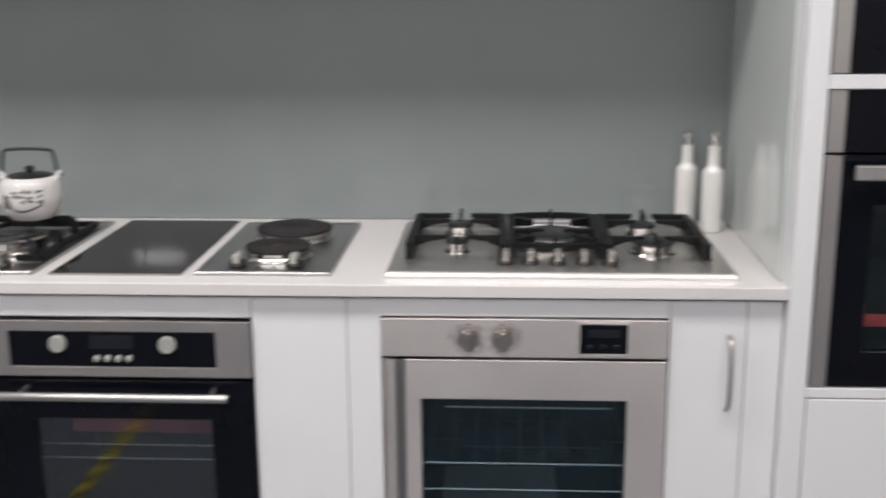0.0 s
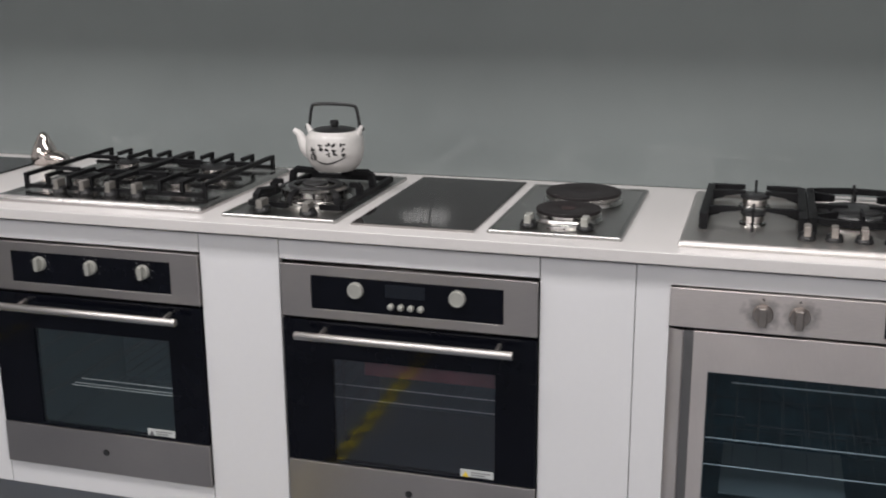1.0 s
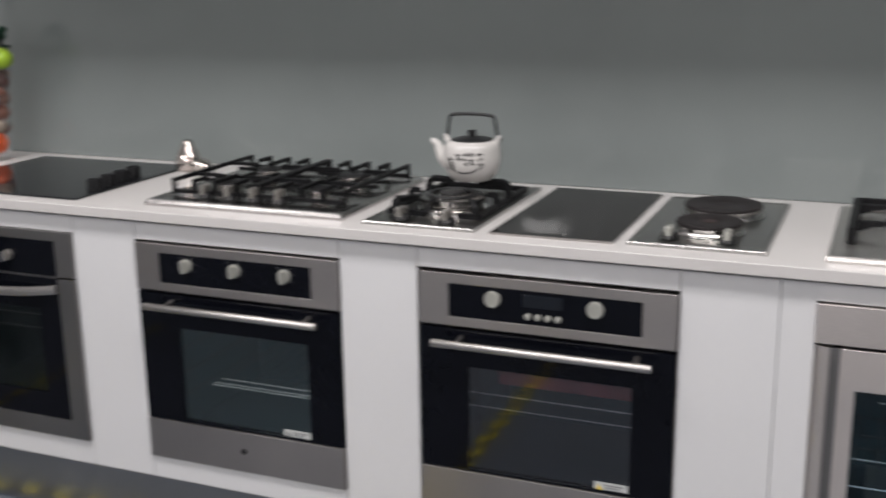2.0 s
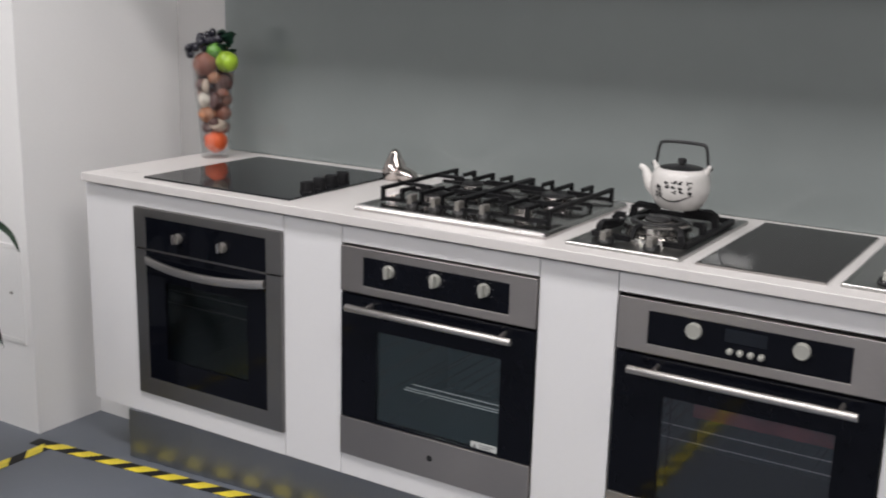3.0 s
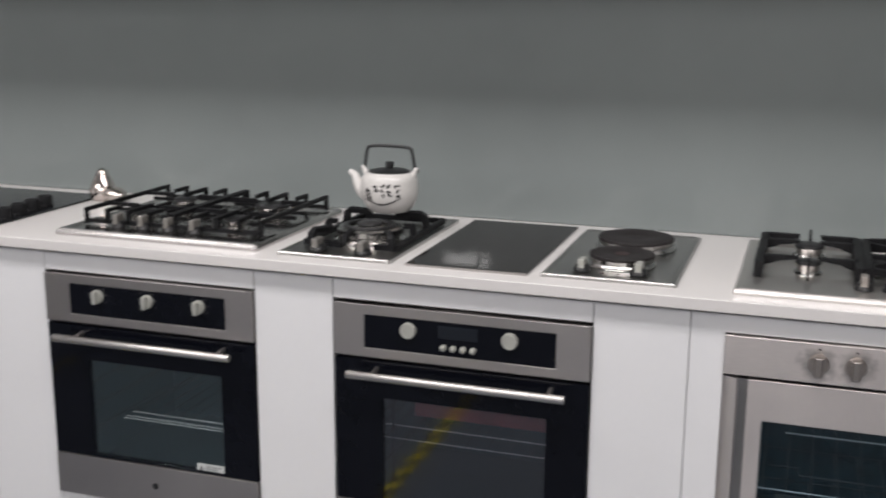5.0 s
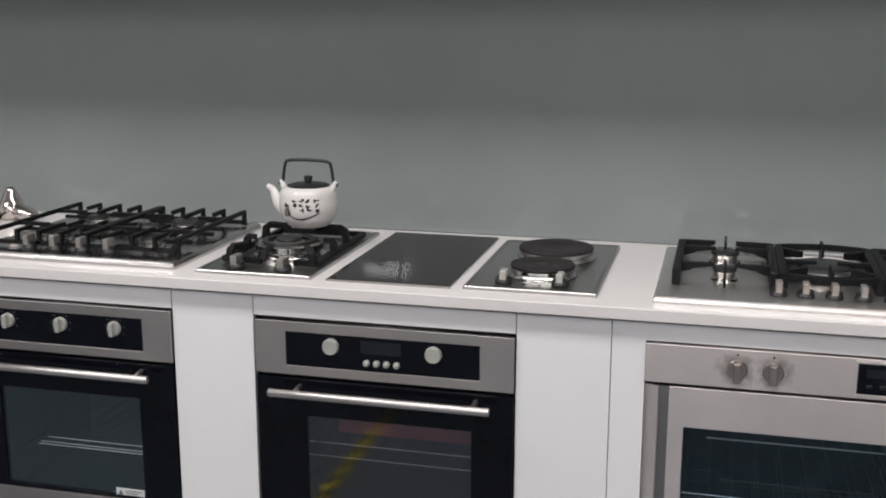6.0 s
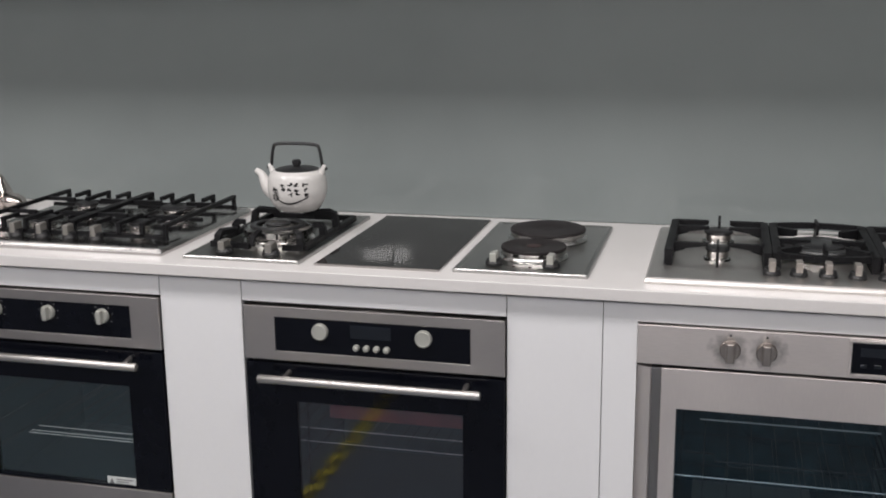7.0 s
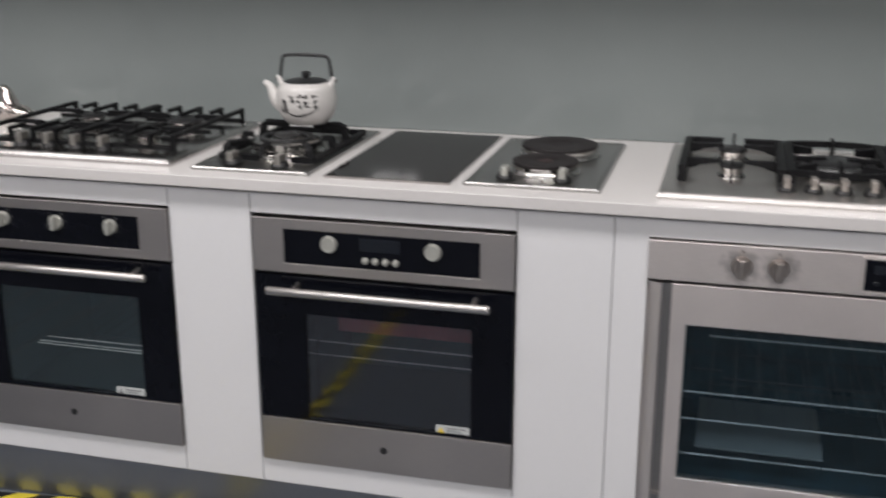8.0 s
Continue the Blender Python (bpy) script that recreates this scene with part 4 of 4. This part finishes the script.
sp = bent([(-0.055, 0, 0.036), (-0.08, 0, 0.05), (-0.092, 0, 0.07), (-0.1, 0, 0.086), (-0.115, 0, 0.095)], 5)
part("spout", tube(sp, [0.027 - 0.0205 * (i / (len(sp) - 1)) ** 0.6 for i in range(len(sp))], 18), "pot_white", ket, "", True)
for s in (-1, 1):
    lug = [(s * 0.061, 0, 0.084), (s * 0.069, 0, 0.096), (s * 0.076, 0, 0.113)]
    part("lug", tube(bent(lug, 4), [0.0105, 0.0095, 0.0085, 0.008, 0.0075, 0.007, 0.0065, 0.006, 0.004], 14), "pot_white", ket, "", True)
part("lid", lathe([(0.056, 0.099), (0.056, 0.1015), (0.046, 0.1045), (0.02, 0.107), (0.009, 0.1075), (0.009, 0.111), (0.0115, 0.114), (0.0115, 0.122), (0.008, 0.124)], 36), "black_plastic", ket, "black lid with a stub knob", True)
hd = bent([(-0.082, 0, 0.104), (-0.074, 0, 0.1045), (-0.07, 0, 0.112), (-0.067, 0, 0.132), (-0.063, 0, 0.151), (-0.053, 0, 0.161), (0, 0, 0.1635), (0.053, 0, 0.161), (0.063, 0, 0.151), (0.067, 0, 0.132), (0.07, 0, 0.112), (0.074, 0, 0.1045), (0.082, 0, 0.104)], 5)
part("handle", tube(hd, 0.0042, 12), "black_plastic", ket, "black bail handle", True)
# brush marks, unreadable: short strokes and one long sweep on the body
ket.scale = (0.95, 0.95, 1.005)
random.seed(4)
marks = bmesh.new()


def stroke(points, w, bm):
    """A thin painted stroke lying on the pot's skin; points are (angle from the front, height)."""
    last = None
    for i, (a, h) in enumerate(points):
        k = w * (0.55 + 0.45 * math.sin(math.pi * (i + 0.6) / (len(points) + 0.2)))
        r = pot_radius(h) + 0.0007
        pr = []
        for hh in (h - k, h + k):
            r = pot_radius(hh) + 0.0008
            pr.append(bm.verts.new((r * math.sin(a), -r * math.cos(a), hh)))
        if last:
            bm.faces.new((last[0], pr[0], pr[1], last[1]))
        last = pr


TURN = 0.25
stroke([(TURN - 0.72 + 1.22 * i / 14, 0.043 - 0.017 * math.sin(math.pi * (i / 14) ** 0.8)) for i in range(15)], 0.0022, marks)
for col in range(4):
    for row in range(3):
        a0, h0 = TURN - 0.38 + 0.25 * col, 0.073 - 0.0115 * row
        if col == 0 and row == 2:
            continue
        for k in range(4):
            da, dh = random.uniform(-0.06, 0.06), random.uniform(-0.003, 0.003)
            ln = random.uniform(0.05, 0.12)
            sl = random.uniform(-0.0035, 0.0035)
            stroke([(a0 + da - ln / 2 + ln * j / 3, h0 + dh + sl * (j / 3 - 0.5)) for j in range(4)], 0.0015 if k else 0.0034, marks)
for k in range(20):
    a0, h0 = TURN - 0.7 + random.uniform(-0.12, 0.12), random.uniform(0.034, 0.064)
    stroke([(a0 - 0.05 + 0.1 * j / 3, h0 + random.uniform(-0.005, 0.005)) for j in range(4)], 0.0021, marks)
part("brush_lettering", marks, "ink_black", pot, "black brush strokes")

# chrome ornament
bm = lathe([(p.x, p.z) for p in bent([(0.026, 0, 0.0), (0.034, 0, 0.01), (0.036, 0, 0.026), (0.028, 0, 0.05), (0.018, 0, 0.07), (0.012, 0, 0.083), (0.004, 0, 0.089)], 4)], 28)
own = bmesh.new()
bmesh.ops.create_uvsphere(own, u_segments=22, v_segments=14, radius=1, matrix=Matrix.LocRotScale((0.047, -0.012, 0.021), Euler((0, radians(14), 0)), (0.037, 0.028, 0.02)))
merge(bm, own)
M["orn"] = surface("smoky_chrome", (0.58, 0.53, 0.5), 0.06, 1.0, vary=0.1, scale=30, grain=80, bump=0.03, rvary=0.04)
orn = part("ornament", bm, "orn", None, "", True)
orn.scale = (1.08, 1.08, 1.06)
tagged_at(orn, (-0.965, 0.5, W_TOP), "polished chrome pear-shaped ornament beside the gas hob", "ornament")

# oil bottles
def oil_bottle(at, tall):
    b = thing("oil_bottle", at, "white ceramic oil bottle with a steel pourer, by the side panel", "bottle", "oil bottles")
    prof = [(0.023, 0), (0.0265, 0.003), (0.0268, 0.06), (0.0262, 0.145), (0.024, 0.153), (0.0165, 0.16), (0.0145, 0.168), (0.0135, 0.205), (0.0145, 0.209), (0.012, 0.211)]
    part("body", lathe(prof, 28), "porcelain", b, "", True)
    b.scale = (1, 1, tall)
    p = part("pourer", lathe([(0.011, 0.2112), (0.0105, 0.218), (0.006, 0.222), (0.0055, 0.232), (0.009, 0.236), (0.0095, 0.243), (0.006, 0.247)], 18), "chrome", b, "steel pourer", True)
    part("spout", tube(bent([(0, 0, 0.222), (-0.006, -0.004, 0.236), (-0.014, -0.008, 0.243)], 4), 0.003, 8), "chrome", p, "", True)


oil_bottle((1.581, 0.588, W_TOP), 0.955)
oil_bottle((1.63, 0.5, W_TOP), 1.0)

# vase of artificial fruit
VX, VY = -1.677, 0.464
vase = thing("glass_vase", (VX, VY, W_TOP), "tall tapered clear glass vase filled with fruit", "vase")
part("glass", lathe([(0.044, 0.0), (0.046, 0.004), (0.0505, 0.06), (0.058, 0.15), (0.068, 0.26), (0.079, 0.355), (0.0795, 0.358), (0.0775, 0.358), (0.0665, 0.26), (0.0565, 0.15), (0.049, 0.06), (0.0435, 0.02), (0.02, 0.018)], 40), "vase", vase, "", True)
RIGHT, NEAR = Vector((0.727, 0.687, 0)), Vector((0.687, -0.727, 0))


def fruit(name, u, v, z, r, material, label, squash=(1, 1, 1), bumpy=0.08, seed=1, stalk=False):
    c = RIGHT * u + NEAR * v
    ob = part(name, ball(r, (0, 0, 0), squash, None, bumpy, seed), material, None, "", True)
    tagged_at(ob, (VX + c.x, VY + c.y, W_TOP + z), label, "fruit", "fruit in the vase")
    if stalk:
        part("stalk", tube([(0, 0, r * 0.85), (0.004, 0, r * 1.25)], 0.0016, 6), "stem", ob)
    return ob


fruit("orange", 0.004, 0.0, 0.055, 0.04, "orange", "bright orange fruit at the bottom of the vase", (0.98, 0.98, 0.92), 0.03, 1)
fruit("walnut", 0.012, 0.016, 0.111, 0.027, "cream", "pale wrinkled nut in the vase", (1, 1, 0.85), 0.25, 2)
fruit("plum", -0.022, 0.006, 0.104, 0.021, "dark_fruit", "dark plum in the vase", (1, 1, 0.95), 0.08, 3)
fruit("onion", -0.022, 0.018, 0.148, 0.031, "russet", "russet fruit in the vase", (1, 1, 0.9), 0.06, 4)
fruit("apple", 0.028, 0.01, 0.152, 0.029, "brown_fruit", "reddish brown apple in the vase", (1, 1, 0.9), 0.07, 5)
fruit("garlic", -0.028, 0.024, 0.196, 0.026, "garlic", "pale garlic bulb in the vase", (0.95, 0.95, 1.05), 0.12, 6)
fruit("fig", 0.004, 0.03, 0.194, 0.026, "dark_fruit", "dark fig in the vase", (0.9, 0.9, 1.2), 0.08, 7)
fruit("date", 0.036, 0.006, 0.196, 0.026, "brown_fruit", "brown fruit in the vase", (1, 1, 0.9), 0.1, 8)
fruit("chestnut", -0.034, 0.02, 0.246, 0.027, "dark_fruit", "brown chestnut in the vase", (1.0, 1.0, 0.8), 0.1, 9)
fruit("peanut", -0.026, 0.045, 0.244, 0.017, "cream", "pale peanut shell in the vase", (0.7, 0.7, 1.5), 0.2, 10)
fruit("beetroot", 0.028, 0.016, 0.25, 0.036, "dark_fruit", "dark red beetroot in the vase", (1, 1, 0.95), 0.08, 11)
fruit("pomegranate", -0.026, 0.02, 0.312, 0.041, "brown_fruit", "brown-red pomegranate near the vase rim", (1, 1, 0.98), 0.05, 12)
fruit("lemon", 0.014, -0.034, 0.3, 0.034, "dark_fruit", "dark fruit in the vase", (1, 1, 0.9), 0.1, 13)
for i, (u, v, z, r) in enumerate(((-0.018, -0.02, 0.062, 0.02), (0.022, -0.022, 0.1, 0.026), (-0.012, -0.026, 0.14, 0.026), (0.02, -0.028, 0.2, 0.03), (-0.024, -0.024, 0.215, 0.028), (0.03, -0.026, 0.262, 0.032), (-0.03, -0.026, 0.28, 0.03), (0.03, 0.034, 0.222, 0.02), (0.002, 0.036, 0.27, 0.022), (-0.002, 0.03, 0.125, 0.017))):
    fruit("dried_fruit", u, v, z, r, ("dark_fruit", "brown_fruit", "russet")[i % 3], "dark dried fruit packed inside the vase", (1, 1, 0.92), 0.15, 20 + i)
fruit("green_apple", 0.044, 0.03, 0.322, 0.038, "apple_green", "bright green apple on top of the vase", (1, 1, 0.93), 0.05, 14, True)
fruit("green_apple", 0.004, 0.014, 0.356, 0.03, "apple_dark", "deep green apple on top of the vase", (1, 1, 0.93), 0.05, 15, True)
random.seed(11)
grapes = thing("grape_bunch", (VX, VY, W_TOP + 0.345), "bunch of black grapes spilling over the vase rim", "grapes", "fruit in the vase")
for i in range(30):
    s = i / 29
    u = -0.078 + 0.095 * s + random.uniform(-0.012, 0.012)
    v = random.uniform(-0.03, 0.045) - 0.02 * s
    z = 0.004 + 0.058 * s ** 0.7 + random.uniform(-0.016, 0.014)
    c = RIGHT * u + NEAR * v
    part("grape", ball(random.uniform(0.0105, 0.0135) * 1.08, (c.x, c.y, z), (1, 1, 1.1), None, 0, 0, 12, 8), "grape", grapes, "", True)
leafy = thing("leafy_sprig", (VX, VY, W_TOP + 0.348), "dark green leafy sprig on top of the vase", "leaves", "fruit in the vase")
for i in range(26):
    u, v, z = random.uniform(0.02, 0.068), random.uniform(-0.025, 0.035), random.uniform(0.008, 0.07)
    c = RIGHT * u + NEAR * v
    bm = bmesh.new()
    d = Vector((random.uniform(-1, 1), random.uniform(-1, 1), random.uniform(-0.3, 0.8))).normalized()
    s = d.cross(Vector((0.2, 0.3, 0.9))).normalized()
    ln, w = random.uniform(0.028, 0.042), random.uniform(0.011, 0.016)
    o = Vector((c.x, c.y, z)) - d * ln * 0.5
    nn = d.cross(s) * 0.004
    a, b = [], []
    for k in range(5):
        t = k / 4
        wd = w * math.sin(math.pi * min(0.97, 0.06 + t * 0.92))
        a.append(bm.verts.new(o + d * ln * t + s * wd + nn))
        b.append(bm.verts.new(o + d * ln * t - s * wd + nn * (1 - 2 * t)))
    for k in range(4):
        bm.faces.new((a[k], a[k + 1], b[k + 1], b[k]))
    bmesh.ops.solidify(bm, geom=bm.faces[:], thickness=0.0012)
    part("leaf", bm, "dark_green", leafy)


# ---- tall cabinet at the bench end ----
tall = thing("tall_cabinet", (1.694, -0.03, 0.0), "tall white oven tower cabinet with pale glass side", "cabinet")
part("side_panel", box(0.0, 0.045, 0.0, 0.664, 0.001, 2.3, 0.0015), "panel", tall)
part("side_panel", box(0.645, 0.69, 0.0, 0.664, 0.001, 2.3, 0.0015), "panel", tall)
part("side_glass", box(-0.0095, -0.0005, 0.062, 0.654, 0.905, 1.615, 0.001), "splash2", tall, "pale grey-green glossy glass side lining")
part("rail", box(0.0455, 0.6445, 0.002, 0.02, 1.299, 1.326, 0.001), "panel", tall)
part("rail", box(0.0455, 0.6445, 0.002, 0.02, 0.674, 0.694, 0.001), "panel", tall)
part("top_panel", box(0.0455, 0.6445, 0.002, 0.02, 1.79, 2.3, 0.001), "panel", tall)
part("drawer_front", box(0.0475, 0.6425, 0.0, 0.018, 0.13, 0.671, 0.0015), "panel", tall)
part("top", box(0.0455, 0.6445, 0.021, 0.664, 2.28, 2.3), "panel", tall)
part("back_panel", box(0.0455, 0.6445, 0.65, 0.664, 0.1, 2.279), "panel", tall)
part("plinth", box(0.0455, 0.6445, 0.08, 0.095, 0.001, 0.126), "kick", tall)


def tower_oven(at, H, label, split):
    W = 0.595
    o = thing("tower_oven", at, label, "oven", "tower ovens")
    for x0, x1 in ((0, 0.034), (W - 0.034, W)):
        part("side_trim", box(x0, x1, -0.012, 0.02, 0, split - 0.002, 0.0015), "steel_h", o, "brushed steel side trim")
        part("side_trim", box(x0, x1, -0.012, 0.02, split + 0.003, H, 0.0015), "steel_h", o)
    part("control_glass", box(0.035, W - 0.035, -0.01, 0.02, split + 0.003, H, 0.001), "black", o, "black glass control strip")
    door = part("door", ring_frame(0.035, W - 0.035, 0, split - 0.002, 0.1, W - 0.1, 0.075, split - 0.1, -0.01, 0.01, 0.001), "black", o, "black glass door")
    part("door_window", box(0.0995, W - 0.0995, -0.004, 0.0, 0.0745, split - 0.0995), "window_clear", door)
    h = part("handle", box(0.05, W - 0.05, -0.05, -0.035, split - 0.046, split - 0.016, 0.003), "bar", door, "flat satin steel handle")
    for x in (0.09, W - 0.1):
        part("post", box(x, x + 0.012, -0.0352, -0.0098, split - 0.038, split - 0.023, 0.001), "bar", h)
    body = cavity(0.06, W - 0.06, 0.04, split - 0.04, o, 0.03, 0.46)
    return o, body


low, lowbody = tower_oven((1.744, -0.012, 0.697), 0.6, "black glass and steel wall oven in the tower cabinet", 0.476)
part("red_strip", box(0.1, 0.3, 0.008, 0.011, 0.122, 0.148, 0.001), "red", lowbody, "red card strip behind the glass")
tower_oven((1.744, -0.012, 1.328), 0.455, "compact black glass wall oven above another oven", 0.36)


# ---- floor tape ----
def floor_tape(p0, p1, width, pitch, phase=0.3):
    """Black tape on the floor with slanted yellow bands."""
    a, b = Vector((*p0, 0)), Vector((*p1, 0))
    d = (b - a).normalized()
    ang = math.atan2(d.y, d.x)
    ln = (b - a).length
    t = part("hazard_tape", box(0, ln, -width / 2, width / 2, 0.0004, 0.0012), "tape_black")
    tagged(t, "black and yellow striped hazard tape on the floor", "tape", "floor tape")
    t.matrix_world = pose(a.x, a.y, 0, 0, 0, math.degrees(ang))
    me = None
    n = int(ln / pitch)
    for i in range(n):
        x = pitch * (i + phase)
        if me is None:
            bm = bmesh.new()
            w = pitch * 0.52
            sl = width * 1.05
            vs = [bm.verts.new(q + Vector((0, 0, z))) for z in (0.0012, 0.0017) for q in (Vector((-sl / 2, -width / 2, 0)), Vector((w - sl / 2, -width / 2, 0)), Vector((w + sl / 2, width / 2, 0)), Vector((sl / 2, width / 2, 0)))]
            for f in ((3, 2, 1, 0), (4, 5, 6, 7), (0, 1, 5, 4), (1, 2, 6, 5), (2, 3, 7, 6), (3, 0, 4, 7)):
                bm.faces.new([vs[k] for k in f])
            s = part("yellow_band", bm, "tape_yellow", t)
            me = s.data
        else:
            s = new("yellow_band", me)
            s.parent = t
        s.location = (x, 0, 0)
    return t


floor_tape((-1.966, -0.106), (-0.57, 0.036), 0.046, 0.115, 0.65)
floor_tape((-0.57, 0.04), (-0.13, 0.066), 0.046, 0.115)
floor_tape((-1.897, -0.112), (-1.88, -1.6), 0.046, 0.13, 0.1)
floor_tape((-0.15, 0.02), (-0.166, -1.75), 0.05, 0.12)


# ---- potted plant ----
plant = thing("potted_plant", (-1.95, -0.46, 0.0), "potted dracaena with drooping dark green leaves", "plant")
part("pot", lathe([(0.075, 0.001), (0.085, 0.01), (0.105, 0.17), (0.112, 0.2), (0.114, 0.215), (0.107, 0.215), (0.1, 0.19), (0.05, 0.185)], 32, (-0.045, 0, 0)), "pot", plant, "dark blue glazed pot", True)
part("soil", lathe([(0.099, 0.186), (0.096, 0.192), (0.02, 0.198)], 24, (-0.045, 0, 0)), "soil", plant)
part("trunk", tube(bent([(0.04, 0.0, 0.185), (0.12, 0.0, 0.35), (0.128, 0.0, 0.55), (0.125, 0.0, 0.75)], 6), 0.02, 14), "stem", plant, "ringed brown cane", True)


def strap_leaf(points, w, seed):
    """A long leaf along a line, with a folded midrib, tapering to its tip."""
    ps = bent(points, 6)
    bm = bmesh.new()
    rows = []
    n = len(ps)
    for i, p in enumerate(ps):
        t = i / (n - 1)
        d = (ps[min(i + 1, n - 1)] - ps[max(i - 1, 0)]).normalized()
        s = d.cross(Vector((0.25, -0.85, 0.45))).normalized()
        up = s.cross(d).normalized()
        wd = 0.8 * w * (math.sin(math.pi * (0.08 + 0.9 * t)) ** 0.8) + 0.0006
        wob = 0.15 * w * math.sin(9 * t + seed)
        rows.append([bm.verts.new(p + s * wd + up * (wd * 0.3 + wob)), bm.verts.new(p), bm.verts.new(p - s * wd + up * (wd * 0.3 - wob))])
    for a, b in zip(rows, rows[1:]):
        bm.faces.new((a[0], b[0], b[1], a[1]))
        bm.faces.new((a[1], b[1], b[2], a[2]))
    bmesh.ops.solidify(bm, geom=bm.faces[:], thickness=0.0014)
    return part("leaf", bm, "leaf", plant, "", True)


# leaves in the plant's own space
strap_leaf([(0.125, 0, 0.76), (0.17, 0.01, 0.815), (0.31, 0.01, 0.842), (0.395, 0.01, 0.82), (0.433, 0.01, 0.772)], 0.0115, 1)
strap_leaf([(0.125, 0, 0.72), (0.17, 0.0, 0.745), (0.23, 0.0, 0.73), (0.285, 0.0, 0.68), (0.268, 0.0, 0.62)], 0.03, 2)
strap_leaf([(0.125, -0.01, 0.66), (0.165, -0.02, 0.672), (0.2, -0.03, 0.63), (0.225, -0.03, 0.56), (0.205, -0.03, 0.485)], 0.046, 3)
strap_leaf([(0.125, 0, 0.45), (0.18, 0.0, 0.472), (0.23, 0.0, 0.46), (0.252, 0.0, 0.41), (0.228, 0.0, 0.365)], 0.017, 4)
strap_leaf([(0.125, 0, 0.36), (0.16, 0.0, 0.372), (0.21, 0.0, 0.33), (0.262, 0.0, 0.27), (0.245, 0.0, 0.185)], 0.038, 5)
strap_leaf([(0.125, -0.02, 0.34), (0.15, -0.03, 0.34), (0.17, -0.04, 0.28), (0.165, -0.04, 0.2)], 0.026, 6)
random.seed(21)
for i in range(22):
    a = radians(random.uniform(110, 235))
    z = random.choice((0.36, 0.45, 0.6, 0.68, 0.76)) + random.uniform(-0.03, 0.03)
    ln = random.uniform(0.18, 0.32)
    c, s = math.cos(a), math.sin(a)
    strap_leaf([(0.125, 0, z), (0.125 + c * ln * 0.35, s * ln * 0.35, z + 0.05), (0.125 + c * ln * 0.75, s * ln * 0.75, z + 0.03), (0.125 + c * ln, s * ln, z - 0.09)], random.uniform(0.018, 0.03), i)
